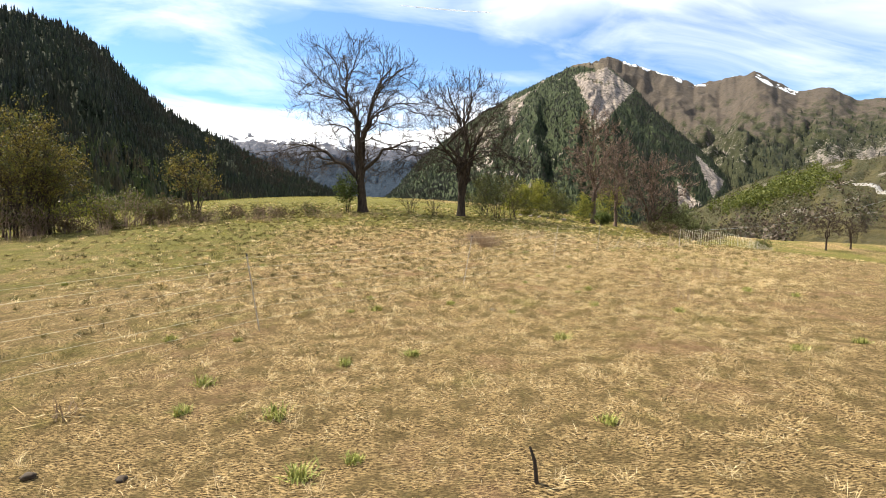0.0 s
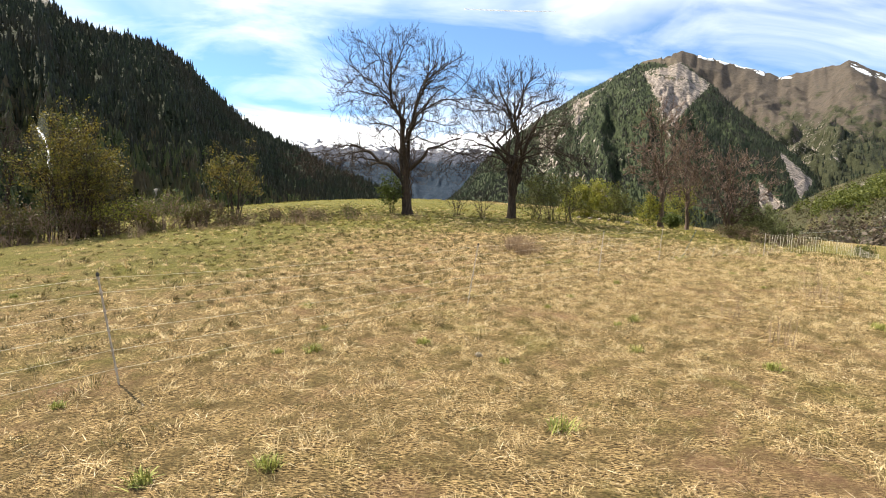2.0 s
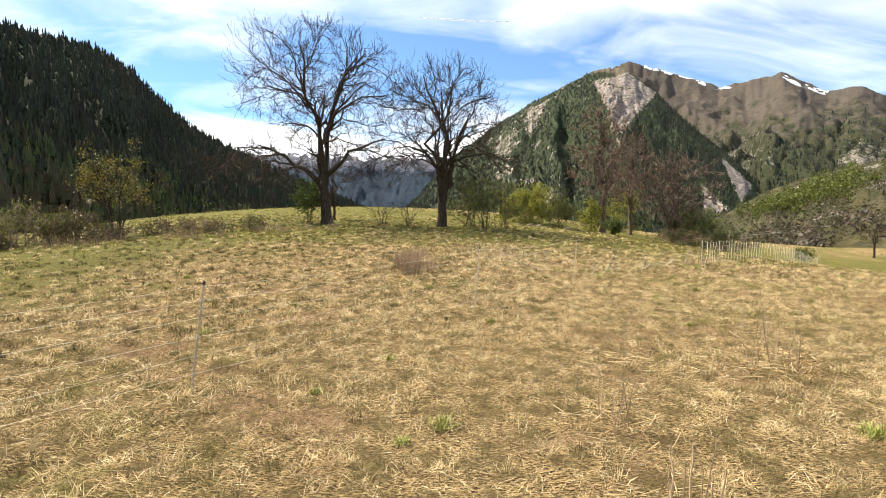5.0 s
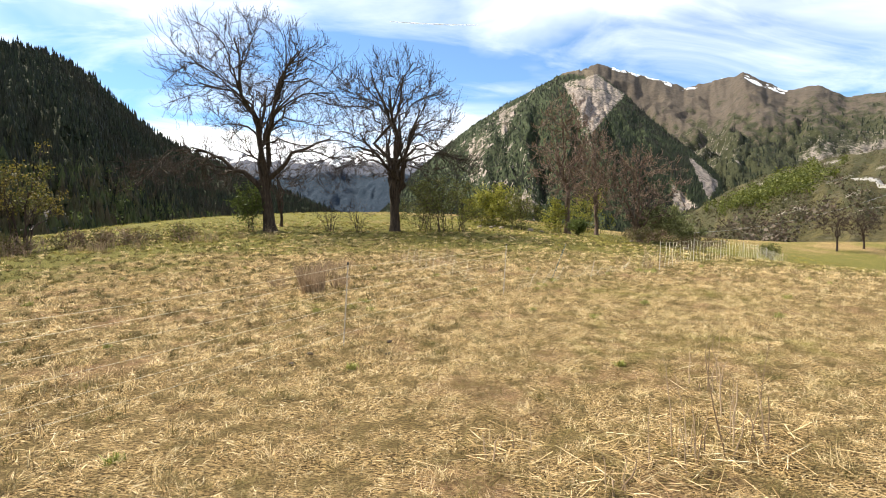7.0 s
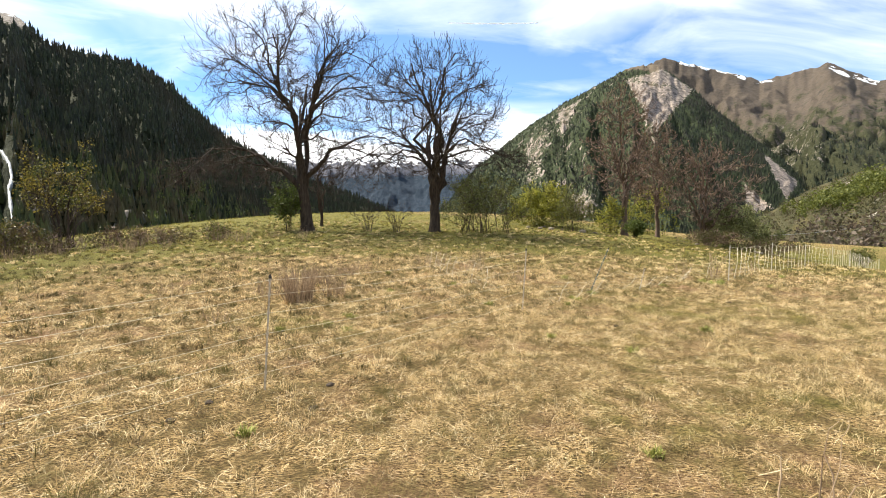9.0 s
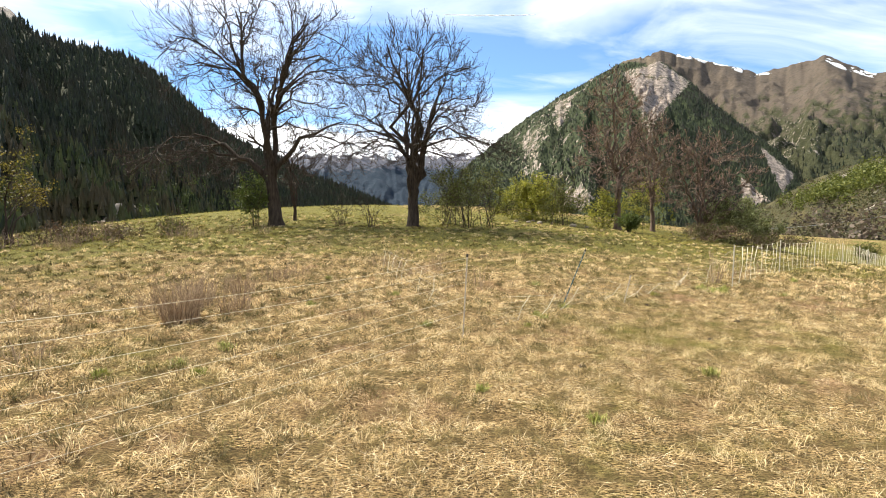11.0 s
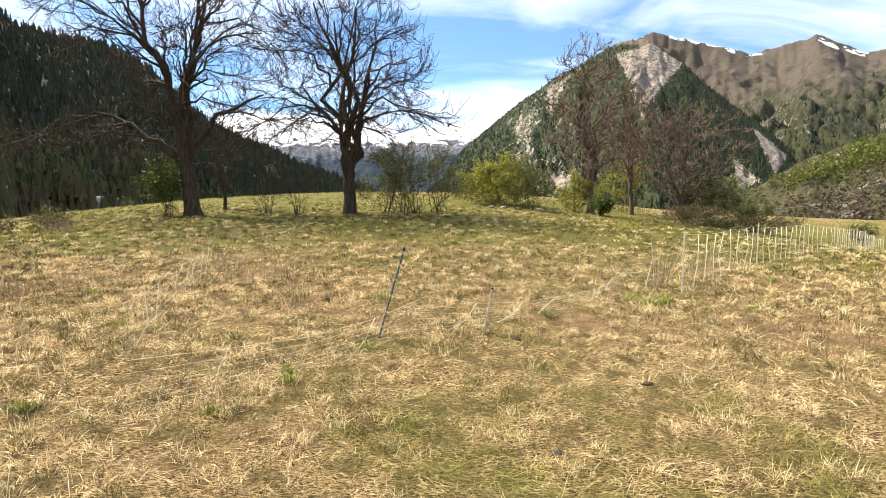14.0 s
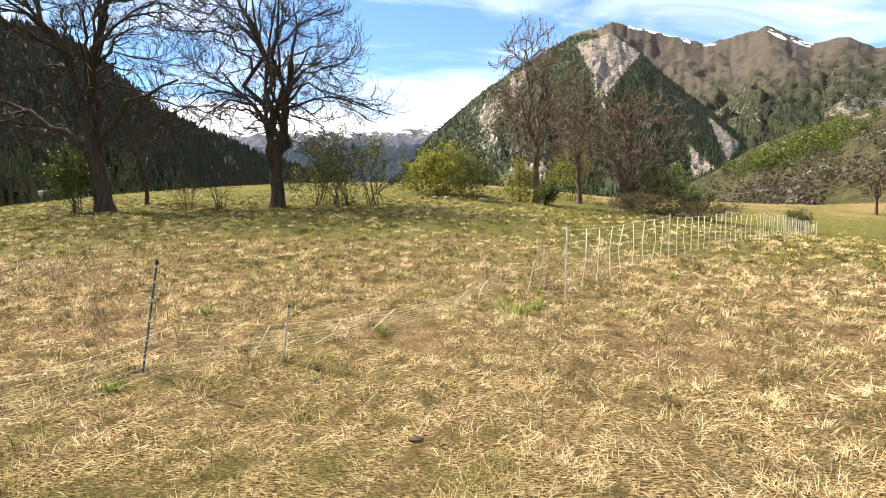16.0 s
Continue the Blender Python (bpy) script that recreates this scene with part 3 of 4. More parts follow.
clumps("larch_wood", left_land, 800, lambda d, e, s, w, c: (d > -45) * (s < 0.35) * np.clip((d + 40) / 14, 0, 1), 6, 11, larch_mat, "light green spring trees at the foot of the slope", 4)
conifers("mountain_forest", peak_land, 22000, lambda d, e, s, w, c: (d < 36) * np.clip(w * 1.7 - 0.75, 0.02, 1) * np.clip(1 - 1.3 * c, 0.02, 1), 4.5, 8, mid_conifer_mat, "distant conifer forest below the mountain crest", 1, 5, 0.24)
clumps("hillside_scrub", hill_land, 3600, lambda d, e, s, w, c: np.clip(w * 1.4 - 0.3, 0, 1), 1.6, 4.8, scrub_leaf, "scrub and small trees on the stony hillside", 6, 21)
conifers("range_woods", range_land, 5000, lambda d, e, s, w, c: np.clip(w * 2.2 - 1.15, 0, 1) * np.clip(1 - 1.5 * c, 0, 1) * (d > 22), 6, 12, mid_conifer_mat, "scattered conifers on the lower flanks of the range", 2, 7, 0.24)
clumps("bare_wood", hill_land, 900, lambda d, e, s, w, c: (w > 0.2) * bell(s, 0.12, 0.16) * (d > 20), 4, 8, bare_wood_leaf, "reddish brown leafless wood on the valley floor", 9, 24)
clumps("spring_grove", hill_land, 1300, lambda d, e, s, w, c: bell(e - 0.35 * (d - 33), 2.6, 0.8) * bell(d, 33.0, 3.0), 5, 9, grove_leaf, "grove of green spring trees on the hillside", 8, 110)


# ---- trees ----
def sprout(rng, paths, radii, per, t_range, angle, length, taper, rise, wander, points=5, thick=0.6):
    """Children for each of N branches: new paths and radii that leave it at an angle."""
    n, k, _ = paths.shape
    m = n * per
    p = np.repeat(np.arange(n), per)
    t = rng.uniform(t_range[0], t_range[1], m)
    t = np.where(np.arange(m) % per == 0, t_range[1], t)
    f = t * (k - 1)
    i = np.minimum(f.astype(int), k - 2)
    f = (f - i)[:, None]
    base = paths[p, i] * (1 - f) + paths[p, i + 1] * f
    r0 = radii[p, i] * (1 - f[:, 0]) + radii[p, i + 1] * f[:, 0]
    tang = unit(paths[p, i + 1] - paths[p, i])
    side = unit(np.cross(tang, rng.normal(size=(m, 3))))
    a = np.radians(rng.normal(angle, angle * 0.25, m))[:, None]
    d = unit(tang * np.cos(a) + side * np.sin(a))
    plen = np.linalg.norm(np.diff(paths, axis=1), axis=2).sum(1)[p]
    L = plen * length * rng.uniform(0.6, 1.25, m) * (1.15 - 0.55 * t)
    pts = [base]
    for s in range(points - 1):
        d = unit(d + np.array([0, 0, rise]) / (points - 1) + rng.normal(size=(m, 3)) * wander)
        pts.append(pts[-1] + d * (L / (points - 1))[:, None])
    out = np.stack(pts, 1)
    r = (np.minimum(r0 * thick, r0))[:, None] * np.linspace(1, taper, points)[None]
    return out, r


def leaves_at(rng, points, size, spread, per, flat=0.6):
    """Small pointed leaves scattered round points."""
    c = np.repeat(points, per, 0) + rng.normal(size=(len(points) * per, 3)) * spread
    n = len(c)
    a, b = unit(rng.normal(size=(n, 3))), rng.normal(size=(n, 3))
    b = unit(b - a * (a * b).sum(1, keepdims=True))
    L = size * rng.uniform(0.6, 1.4, (n, 1))
    v = np.stack([c - a * L, c + b * L * flat, c + a * L, c - b * L * flat], 1).reshape(-1, 3)
    return v, [np.arange(n * 4).reshape(-1, 4)]


def centres(rng, pts, n):
    """n cluster centres of points, and each point's centre."""
    c = pts[rng.choice(len(pts), n, False)]
    for _ in range(6):
        own = ((pts[:, None] - c[None]) ** 2).sum(2).argmin(1)
        c = np.array([pts[own == q].mean(0) if (own == q).any() else c[q] for q in range(n)])
    return c, own


def reach(rng, parents, pr, own, targets, t_lo, t_hi, points, thick, taper, wander, sag=0.0):
    """Branches that leave their parent and curve to their targets."""
    k = parents.shape[1]
    pp = parents[own]
    m = len(targets)
    d = ((pp - targets[:, None]) ** 2).sum(2)
    t = np.clip(d.argmin(1) / (k - 1) * rng.uniform(0.55, 0.9, m), t_lo, t_hi)
    f = t * (k - 1)
    i = np.minimum(f.astype(int), k - 2)
    f = (f - i)[:, None]
    a = np.arange(m)
    base = pp[a, i] * (1 - f) + pp[a, i + 1] * f
    r0 = pr[own, i] * (1 - f[:, 0]) + pr[own, i + 1] * f[:, 0]
    tang = unit(pp[a, i + 1] - pp[a, i])
    span = np.linalg.norm(targets - base, axis=1, keepdims=True)
    mid = base + unit(tang + 0.5 * unit(targets - base) + rng.normal(size=(m, 3)) * 0.15) * span * 0.5
    mid[:, 2] -= sag * span[:, 0]
    s = np.linspace(0, 1, points)[None, :, None]
    p = base[:, None] * (1 - s) ** 2 + 2 * mid[:, None] * s * (1 - s) + targets[:, None] * s ** 2
    p = p + rng.normal(size=p.shape) * wander * span[:, None] * s * (1 - s) * 4
    return p, (r0 * thick)[:, None] * np.linspace(1, taper, points)[None]


def bare_tree(name, at, label, height, seed, wood=bark_mat, twig=twig_mat, trunk_share=0.25, trunk_r=0.3, width=12.0, lean=(0, 0), counts=(7, 44, 260, 1300), skirt=(), per=(4, 2), group="", buds=None, twig_r=0.0075, low=0.28, leader=0.62):
    """A leafless tree: trunk, leaders and ever finer branches that fill a rounded crown. skirt: drooping low limbs as (bearing, reach, height)."""
    rng = np.random.default_rng(seed)
    x, y = at
    root = thing(name, (x, y, float(gz(x, y)) - 0.08), label, "tree", group)
    H, th = height, height * trunk_share
    n = counts[3]
    # the crown's volume: a dome, wider below its middle, filled more towards the outside
    u = unit(rng.normal(size=(n, 3)))
    rad = rng.random(n) ** 0.42
    cz = H * (low + (1 - low) * 0.5)
    lobes = 1 + 0.10 * np.sin(3 * np.arctan2(u[:, 1], u[:, 0]) + seed) + 0.07 * np.sin(5 * np.arctan2(u[:, 1], u[:, 0]) + 2 * seed + 3 * u[:, 2])
    ends = np.stack([u[:, 0] * rad * width / 2 * lobes, u[:, 1] * rad * width / 2 * lobes, cz + u[:, 2] * rad * (H - H * low) / 2 * (0.95 + 0.05 * lobes)], 1)
    ends[:, :2] *= (1 - 0.32 * np.clip((ends[:, 2:] - cz) / (H - cz), 0, 1) ** 2)
    for bearing, far, hz in skirt:
        m = n // 14
        q = rng.random((m, 1)) ** 0.7
        a = radians(bearing)
        add = np.array([[math.sin(a), math.cos(a), 0.0]]) * far * (0.35 + 0.65 * q) + rng.normal(size=(m, 3)) * [0.9, 0.9, 0.55] + [0, 0, hz]
        ends = np.concatenate([ends, add - np.array([[0, 0, 0.9]]) * q ** 2])
    ends[:, :2] += np.array(lean) * (ends[:, 2:] - th) * 0.5
    c3, o3 = centres(rng, ends, counts[2])
    c2, o2 = centres(rng, c3, counts[1])
    c1, o1 = centres(rng, c2, counts[0])
    c1 = c1 * [leader, leader, 1.0] + [0, 0, 0.10 * H]
    top = np.array([lean[0] * th, lean[1] * th, th])
    tp = np.array([[[0, 0, 0], top * 0.14, top * 0.5 + [0.04, 0.03, 0], top]])
    tr = np.array([[trunk_r * 1.5, trunk_r * 1.1, trunk_r * 0.95, trunk_r * 0.85]])
    lp, lr = reach(rng, np.repeat(tp, 1, 0), tr, np.zeros(len(c1), int), c1, 0.80, 1.0, 9, 0.66, 0.2, 0.03)
    p2, r2 = reach(rng, lp, lr, o1, c2, 0.15, 0.98, 7, 0.66, 0.3, 0.035)
    p3, r3 = reach(rng, p2, r2, o2, c3, 0.15, 0.98, 6, 0.62, 0.45, 0.04, 0.03)
    p4, r4 = reach(rng, p3, r3, o3, ends, 0.15, 0.98, 5, 0.65, 0.6, 0.05, 0.04)
    s1, q1 = sprout(rng, p4, r4, per[0], (0.2, 1.0), 34, 0.55, 0.7, 0.8, 0.08, 3, 0.8)
    s2, q2 = sprout(rng, s1, q1, per[1], (0.3, 1.0), 32, 0.62, 0.8, 0.9, 0.1, 2, 0.9)
    r3, r4 = np.maximum(r3, twig_r * 2.0), np.clip(r4, twig_r * 1.5, 0.035)
    q1, q2 = np.clip(q1, twig_r, 0.02), np.full_like(q2, twig_r * 0.8)
    for nm, pieces, mat in (("trunk", [tubes(tp, tr, 12), tubes(lp, lr, 8)], wood), ("crown", [tubes(p2, r2, 6), tubes(p3, r3, 5), tubes(p4, r4, 3)], wood), ("twigwork", [tubes(s1, q1, 3), tubes(s2, q2, 3)], twig)):
        v, f = joined(pieces)
        tagged(part(nm, mesh_of(nm, v, f, mat), root), kind="" if nm == "trunk" else "stuff")
    if buds:
        v, f = leaves_at(rng, s2[:, -1][:: buds[1]], buds[2], 0.05, 1)
        tagged(part("budding", mesh_of("budding", v, f, buds[0], False), root, "sparse buds at the twig ends"), kind="stuff")
    return root


def shrub(name, at, label, size, seed, leaf, stems=14, leaf_count=3, leaf_size=0.06, wood=twig_mat, group="", upright=0.55, category="bush", dense=(5, 5), stem_r=0.014, z_off=0.0, crown=1.0, foot=0.14, drop=0.45):
    """A many-stemmed bush with small leaves on its outer twigs. size: width and height."""
    rng = np.random.default_rng(seed)
    x, y = at
    root = thing(name, (x, y, float(gz(x, y)) - 0.05 + z_off), label, category, group)
    W, H = size
    a = rng.uniform(0, 2 * np.pi, stems)
    out = np.sqrt(rng.random(stems)) * W * 0.5
    base = np.stack([np.cos(a), np.sin(a), 0 * a], 1) * (rng.random((stems, 1)) * W * foot)
    tipz = H * (1 - drop * (out / (W * 0.5)) ** 2) * rng.uniform(0.75, 1.0, stems)
    tip = np.stack([np.cos(a) * out, np.sin(a) * out, tipz], 1)
    t = np.linspace(0, 1, 6)[None, :, None]
    p = base[:, None] * (1 - t) + np.concatenate([tip[:, None, :2] * t ** (1 + upright), tip[:, None, 2:] * t ** 0.85], -1)
    p = p + rng.normal(size=p.shape) * 0.03 * H * t
    r = np.linspace(1, 0.3, 6)[None] * stem_r * rng.uniform(0.6, 1.3, (stems, 1))
    b1, r1 = sprout(rng, p, r, dense[0], (0.3, 1.0), 45, 0.42, 0.4, 0.3, 0.15, 4, 0.6)
    b2, r2 = sprout(rng, b1, r1, dense[1], (0.25, 1.0), 42, 0.55, 0.5, 0.25, 0.18, 2, 0.7)
    v, f = joined([tubes(p, r, 5), tubes(b1, np.maximum(r1, 0.008), 3), tubes(b2, np.maximum(r2, 0.006), 3)])
    tagged(part("branchwork", mesh_of("branchwork", v, f, wood), root), kind="stuff")
    if leaf is not None:
        pts = np.concatenate([b2[:, -1], b2[:, 1], b1[:, -1], b1[:, 1], p[:, 1], p[:, 2], p[:, 3], p[:, 4]])
        if drop > 0.5:
            pts = np.concatenate([pts] + [p[:, 0] * (1 - q) + p[:, 1] * q + rng.normal(size=(stems, 3)) * [0.2, 0.2, 0.05] for q in (0.25, 0.4, 0.55, 0.7, 0.85)])
        pts = pts[pts[:, 2] > H * (1 - crown)]
        v, f = leaves_at(rng, pts, leaf_size, 0.13, leaf_count + 1)
        tagged(part("foliage", mesh_of("foliage", v, f, leaf, False), root), kind="stuff")
    return root


bare_tree("ash_tree", (-6.9, 41.4), "tall spreading leafless ash with drooping lower limbs", 14.5, 2, trunk_share=0.24, trunk_r=0.36, per=(3, 2), buds=(bark_leaf, 2, 0.03), width=13.0, lean=(-0.1, 0), counts=(6, 42, 240, 1100), low=0.34, leader=0.8, skirt=[(-100, 8.5, 4.6), (-75, 8.0, 5.6), (-120, 7.0, 3.8), (85, 6.5, 5.0), (-60, 6.0, 4.2)])
bare_tree("ash_tree", (1.2, 42.2), "leafless forked ash with a rounded crown of fine twigs", 12.3, 5, trunk_share=0.15, trunk_r=0.34, per=(3, 2), buds=(bark_leaf, 2, 0.03), width=10.4, counts=(9, 50, 260, 1200), low=0.22, skirt=[(-95, 6.2, 4.2), (95, 5.8, 5.0)], leader=0.55)
bare_tree("slender_tree", (15.6, 53.6), "bare slender tree with brown spring buds", 12.6, 8, brown_bark_mat, red_twig_mat, trunk_share=0.2, trunk_r=0.26, counts=(5, 30, 130, 460), twig_r=0.013, per=(3, 2), buds=(bud_leaf, 1, 0.05), group="bare trees by the bank", width=7.6, low=0.2, leader=0.6)
bare_tree("slender_tree", (20.0, 59.5), "bare slender tree with brown spring buds", 10.6, 9, brown_bark_mat, red_twig_mat, trunk_share=0.18, trunk_r=0.2, counts=(4, 26, 110, 360), twig_r=0.013, per=(3, 2), buds=(bud_leaf, 1, 0.05), group="bare trees by the bank", width=6.2, low=0.2, leader=0.6)
bare_tree("slender_tree", (23.6, 57.6), "bare many-stemmed tree with reddish brown twigs", 9.6, 10, brown_bark_mat, red_twig_mat, trunk_share=0.05, trunk_r=0.24, counts=(8, 36, 130, 420), twig_r=0.013, per=(3, 2), buds=(bud_leaf, 1, 0.05), group="bare trees by the bank", width=9.0, low=0.14, leader=0.8)
bare_tree("sapling", (-7.6, 45.8), "thin bare sapling beside the large ash", 7.0, 12, twig_mat, twig_mat, trunk_share=0.2, trunk_r=0.11, counts=(4, 16, 60, 200), width=4.2, low=0.25, leader=0.6, twig_r=0.01, per=(3, 2))

shrub("ivy_bush", (-8.1, 41.2), "small leafy bush at the foot of the ash", (2.0, 3.0), 21, ivy_leaf, 12, 2, 0.07)
shrub("bare_bush", (-3.0, 41.5), "low clump of bare upright shoots", (2.2, 2.0), 22, None, 16, dense=(3, 3))
shrub("bare_bush", (-1.0, 40.8), "low clump of bare upright shoots", (1.8, 2.2), 23, None, 14, dense=(3, 3))
shrub("hawthorn", (4.5, 43.5), "spreading hawthorn bush just coming into leaf", (6.5, 3.9), 24, olive_leaf, 30, 2, 0.05, dense=(6, 6), stem_r=0.024, foot=0.32, drop=0.7)
shrub("spring_bush", (8.9, 55.0), "rounded yellow-green bush in new leaf", (5.6, 3.5), 25, spring_leaf, 40, 2, 0.08, dense=(6, 6), group="bushes in new leaf", foot=0.32, drop=0.7)
shrub("spring_bush", (11.0, 50.5), "rounded yellow-green bush in new leaf", (3.2, 3.2), 26, olive_leaf, 24, 1, 0.06, group="bushes in new leaf", foot=0.32, drop=0.7)
shrub("dark_bush", (15.8, 51.1), "small dark round bush in the grass", (1.3, 1.3), 27, ivy_leaf, 14, 3, 0.06)
shrub("spring_bush", (14.3, 53.5), "bush in new leaf round a tree trunk", (2.4, 2.8), 28, spring_leaf, 20, 1, 0.065, group="bushes in new leaf", foot=0.32, drop=0.7)
shrub("blossom_bush", (26.0, 57.5), "wide bush with pale green young leaves", (6.0, 3.6), 29, young_leaf, 36, 2, 0.08, dense=(6, 6), foot=0.32, drop=0.7)
shrub("spring_bush", (20.5, 63.0), "bush in new leaf among bare trees", (5.0, 5.0), 30, spring_leaf, 18, 2, 0.07, group="bushes in new leaf", foot=0.32, drop=0.7)
shrub("bramble", (22.6, 54.2), "reddish dry bramble thicket under the trees", (5.0, 1.3), 31, bramble_leaf, 30, 1, 0.05, wood=red_twig_mat)
shrub("bramble", (27.5, 54.5), "reddish dry bramble thicket under the trees", (4.5, 1.3), 32, bramble_leaf, 28, 1, 0.05, wood=red_twig_mat)

# hedge on the left
HEDGE = [(-36, 18, 6, 2.6), (-33, 20, 6, 2.9), (-30.5, 21.5, 5, 2.2), (-28, 23.5, 5, 2.6), (-25.6, 24.6, 4.6, 2.0), (-23.2, 26.4, 4.6, 1.9), (-21, 27.2, 4.4, 2.1), (-19.4, 28.8, 4.0, 1.5)]
hedge_rng = np.random.default_rng(90)
for i, (x, y, wd, ht) in enumerate(HEDGE):
    shrub("hedge_bush", (x + 1.5, y + 3.0), "thicket of brambles and thorn with some young leaves", (wd, ht), 60 + i, (bramble_leaf, spring_leaf, olive_leaf, bramble_leaf)[i % 4], 44, 0, 0.055, wood=(red_twig_mat, brown_bark_mat)[i % 2], group="hedge along the meadow", dense=(5, 4), upright=0.1, foot=0.42, stem_r=0.022, crown=(1.0, 0.55, 0.6, 1.0)[i % 4])
for i in range(24):
    q = i / 23
    shrub("bramble", (-35 + 25.0 * q + hedge_rng.normal() * 0.5, 19.6 + 16.5 * q + hedge_rng.normal() * 0.6), "low reddish dry bramble at the hedge foot", (hedge_rng.uniform(1.2, 2.2), hedge_rng.uniform(0.8, 1.5) * (1 - 0.35 * q)), 200 + i, bramble_leaf if i % 3 else None, 24, 0, 0.05, wood=(red_twig_mat, brown_bark_mat, red_twig_mat)[i % 3], group="brambles at the hedge foot", dense=(4, 2), upright=0.1, foot=0.45, stem_r=0.016)
shrub("tall_bush", (-23.6, 28.0), "tall bushy shrub with ochre and olive leaves", (4.4, 6.4), 70, ochre_leaf, 40, 3, 0.055, dense=(6, 6), stem_r=0.04, foot=0.3)
bare_tree("sapling", (-26.5, 27.0), "thin bare tree standing in the hedge", 7.5, 13, twig_mat, twig_mat, trunk_share=0.35, trunk_r=0.08, counts=(3, 12, 40, 130), width=2.6, low=0.35, leader=0.3)
shrub("small_tree", (-17.1, 34.0), "small tree with yellow-green young leaves", (3.6, 4.8), 71, ochre_leaf, 10, 3, 0.055, category="tree", upright=1.2, stem_r=0.045, dense=(6, 6), crown=0.6)

# ---- fence ----
LINE = [(-8.3, -1.4), (-5.45, 2.75), (-2.55, 6.8), (0.4, 10.95), (3.2, 14.85), (5.75, 19.05)]
LEANS = [(0, 0), (2, 0), (-8, -3), (9, -2), (5, -1), (4, -3)]
tops = []


def stake(at, lean, label, h=1.05, body=stake_mat):
    x, y = at
    root = thing("fence_stake", (x, y, float(gz(x, y))), label, "fence stake", "electric fence stakes")
    top = np.array([math.tan(radians(lean[0])) * h, math.tan(radians(lean[1])) * h, h])
    base = -0.12 * top / h
    p = np.linspace(base, top, 4)[None]
    v, f = tubes(p, np.full((1, 4), 0.0085), 8)
    part("rod", mesh_of("rod", v, f, body), root)
    tip = np.linspace(top * 0.985, top * 1.02, 3)[None]
    v, f = tubes(tip, np.array([[0.013, 0.015, 0.008]]), 8)
    part("cap", mesh_of("cap", v, f, cap_mat), root, "black plastic cap")
    for q in (0.15, 0.32, 0.5, 0.68, 0.84, 0.97):
        c = np.linspace(top * (q - 0.012), top * (q + 0.012), 2)[None]
        v, f = tubes(c, np.full((1, 2), 0.014), 6)
        part("clip", mesh_of("clip", v, f, stake_mat), root)
    return np.array([x, y, float(gz(x, y))]), top


for at, lean in zip(LINE, LEANS):
    tops.append(stake(at, lean, "thin white fence stake with a black cap"))


def wire(name, p0, p1, sag, label, parent=None, r=0.0016, mat=wire_mat):
    t = np.linspace(0, 1, 9)[:, None]
    p = p0 * (1 - t) + p1 * t
    p[:, 2] -= sag * 4 * (t * (1 - t))[:, 0]
    v, f = tubes(p[None], np.full((1, 9), r), 4)
    return v, f


run = thing("fence_wires", (0, 0, 0), "six pale electric fence wires strung between the stakes", "fence wire")
for (a, ta), (b, tb) in zip(tops[:-1], tops[1:]):
    for q in (0.15, 0.32, 0.5, 0.68, 0.84, 0.97):
        v, f = wire("wire", a + ta * q, b + tb * q, 0.03 + 0.02 * q, "")
        part("wire", mesh_of("wire", v, f, wire_mat), run)


def netting(nodes, label, slump, seed, step=0.32, posts=None, thick=0.006):
    """Electric sheep netting: posts at the nodes, stiff uprights between and level strands."""
    rng = np.random.default_rng(seed)
    root = thing("fence_netting", (0, 0, 0), label, "netting fence")
    for n, ((x, y, lx, ly, h), (x2, y2, lx2, ly2, h2)) in enumerate(zip(nodes[:-1], nodes[1:])):
        length = math.hypot(x2 - x, y2 - y)
        m = max(2, int(length / step))
        t = np.linspace(0, 1, m + 1)
        bx, by = x + (x2 - x) * t, y + (y2 - y) * t
        bz = gz(bx, by)
        dip = 1 - slump * 4 * t * (1 - t)
        hx, hy, hh = (lx + (lx2 - lx) * t), (ly + (ly2 - ly) * t), (h + (h2 - h) * t) * dip
        foot = np.stack([bx, by, bz + 0.02], 1)
        head = np.stack([bx + hx, by + hy, bz + hh * 0.95], 1)
        for i in range(1, m):
            mid = (foot[i] + head[i]) / 2 + rng.normal(size=3) * 0.025
            v, f = tubes(np.array([[foot[i], mid, head[i]]]) + rng.normal(size=(1, 3, 3)) * 0.012, np.full((1, 3), thick), 4)
            part("upright", mesh_of("upright", v, f, wire_mat), root)
        for q in (0.03, 0.17, 0.31, 0.46, 0.62, 0.8, 1.0):
            line = foot * (1 - q) + head * q
            v, f = tubes(line[None], np.full((1, m + 1), thick * (0.25 if q < 1 else 0.4)), 4)
            part("strand", mesh_of("strand", v, f, wire_mat), root)
    for x, y, lx, ly, h in nodes if posts is None else [nodes[q] for q in posts]:
        g = float(gz(x, y))
        p = np.linspace((x - lx * 0.1, y - ly * 0.1, g - 0.1), (x + lx, y + ly, g + h), 3)[None]
        v, f = tubes(p, np.full((1, 3), 0.0125), 8)
        part("post", mesh_of("post", v, f, post_mat), root, "white plastic net post")
    return root


P0, CORNER = (11.5, 24.75), (32.6, 50.0)
run_nodes = [(P0[0] + (CORNER[0] - P0[0]) * q / 7, P0[1] + (CORNER[1] - P0[1]) * q / 7 + 0.25 * math.sin(q * 1.3), 0.06, 0.05, 0.95) for q in range(8)]
netting(run_nodes + [(32.0, 53.0, 0, 0, 0.95)], "white electric sheep netting standing across the meadow", 0.08, 3, 0.5)
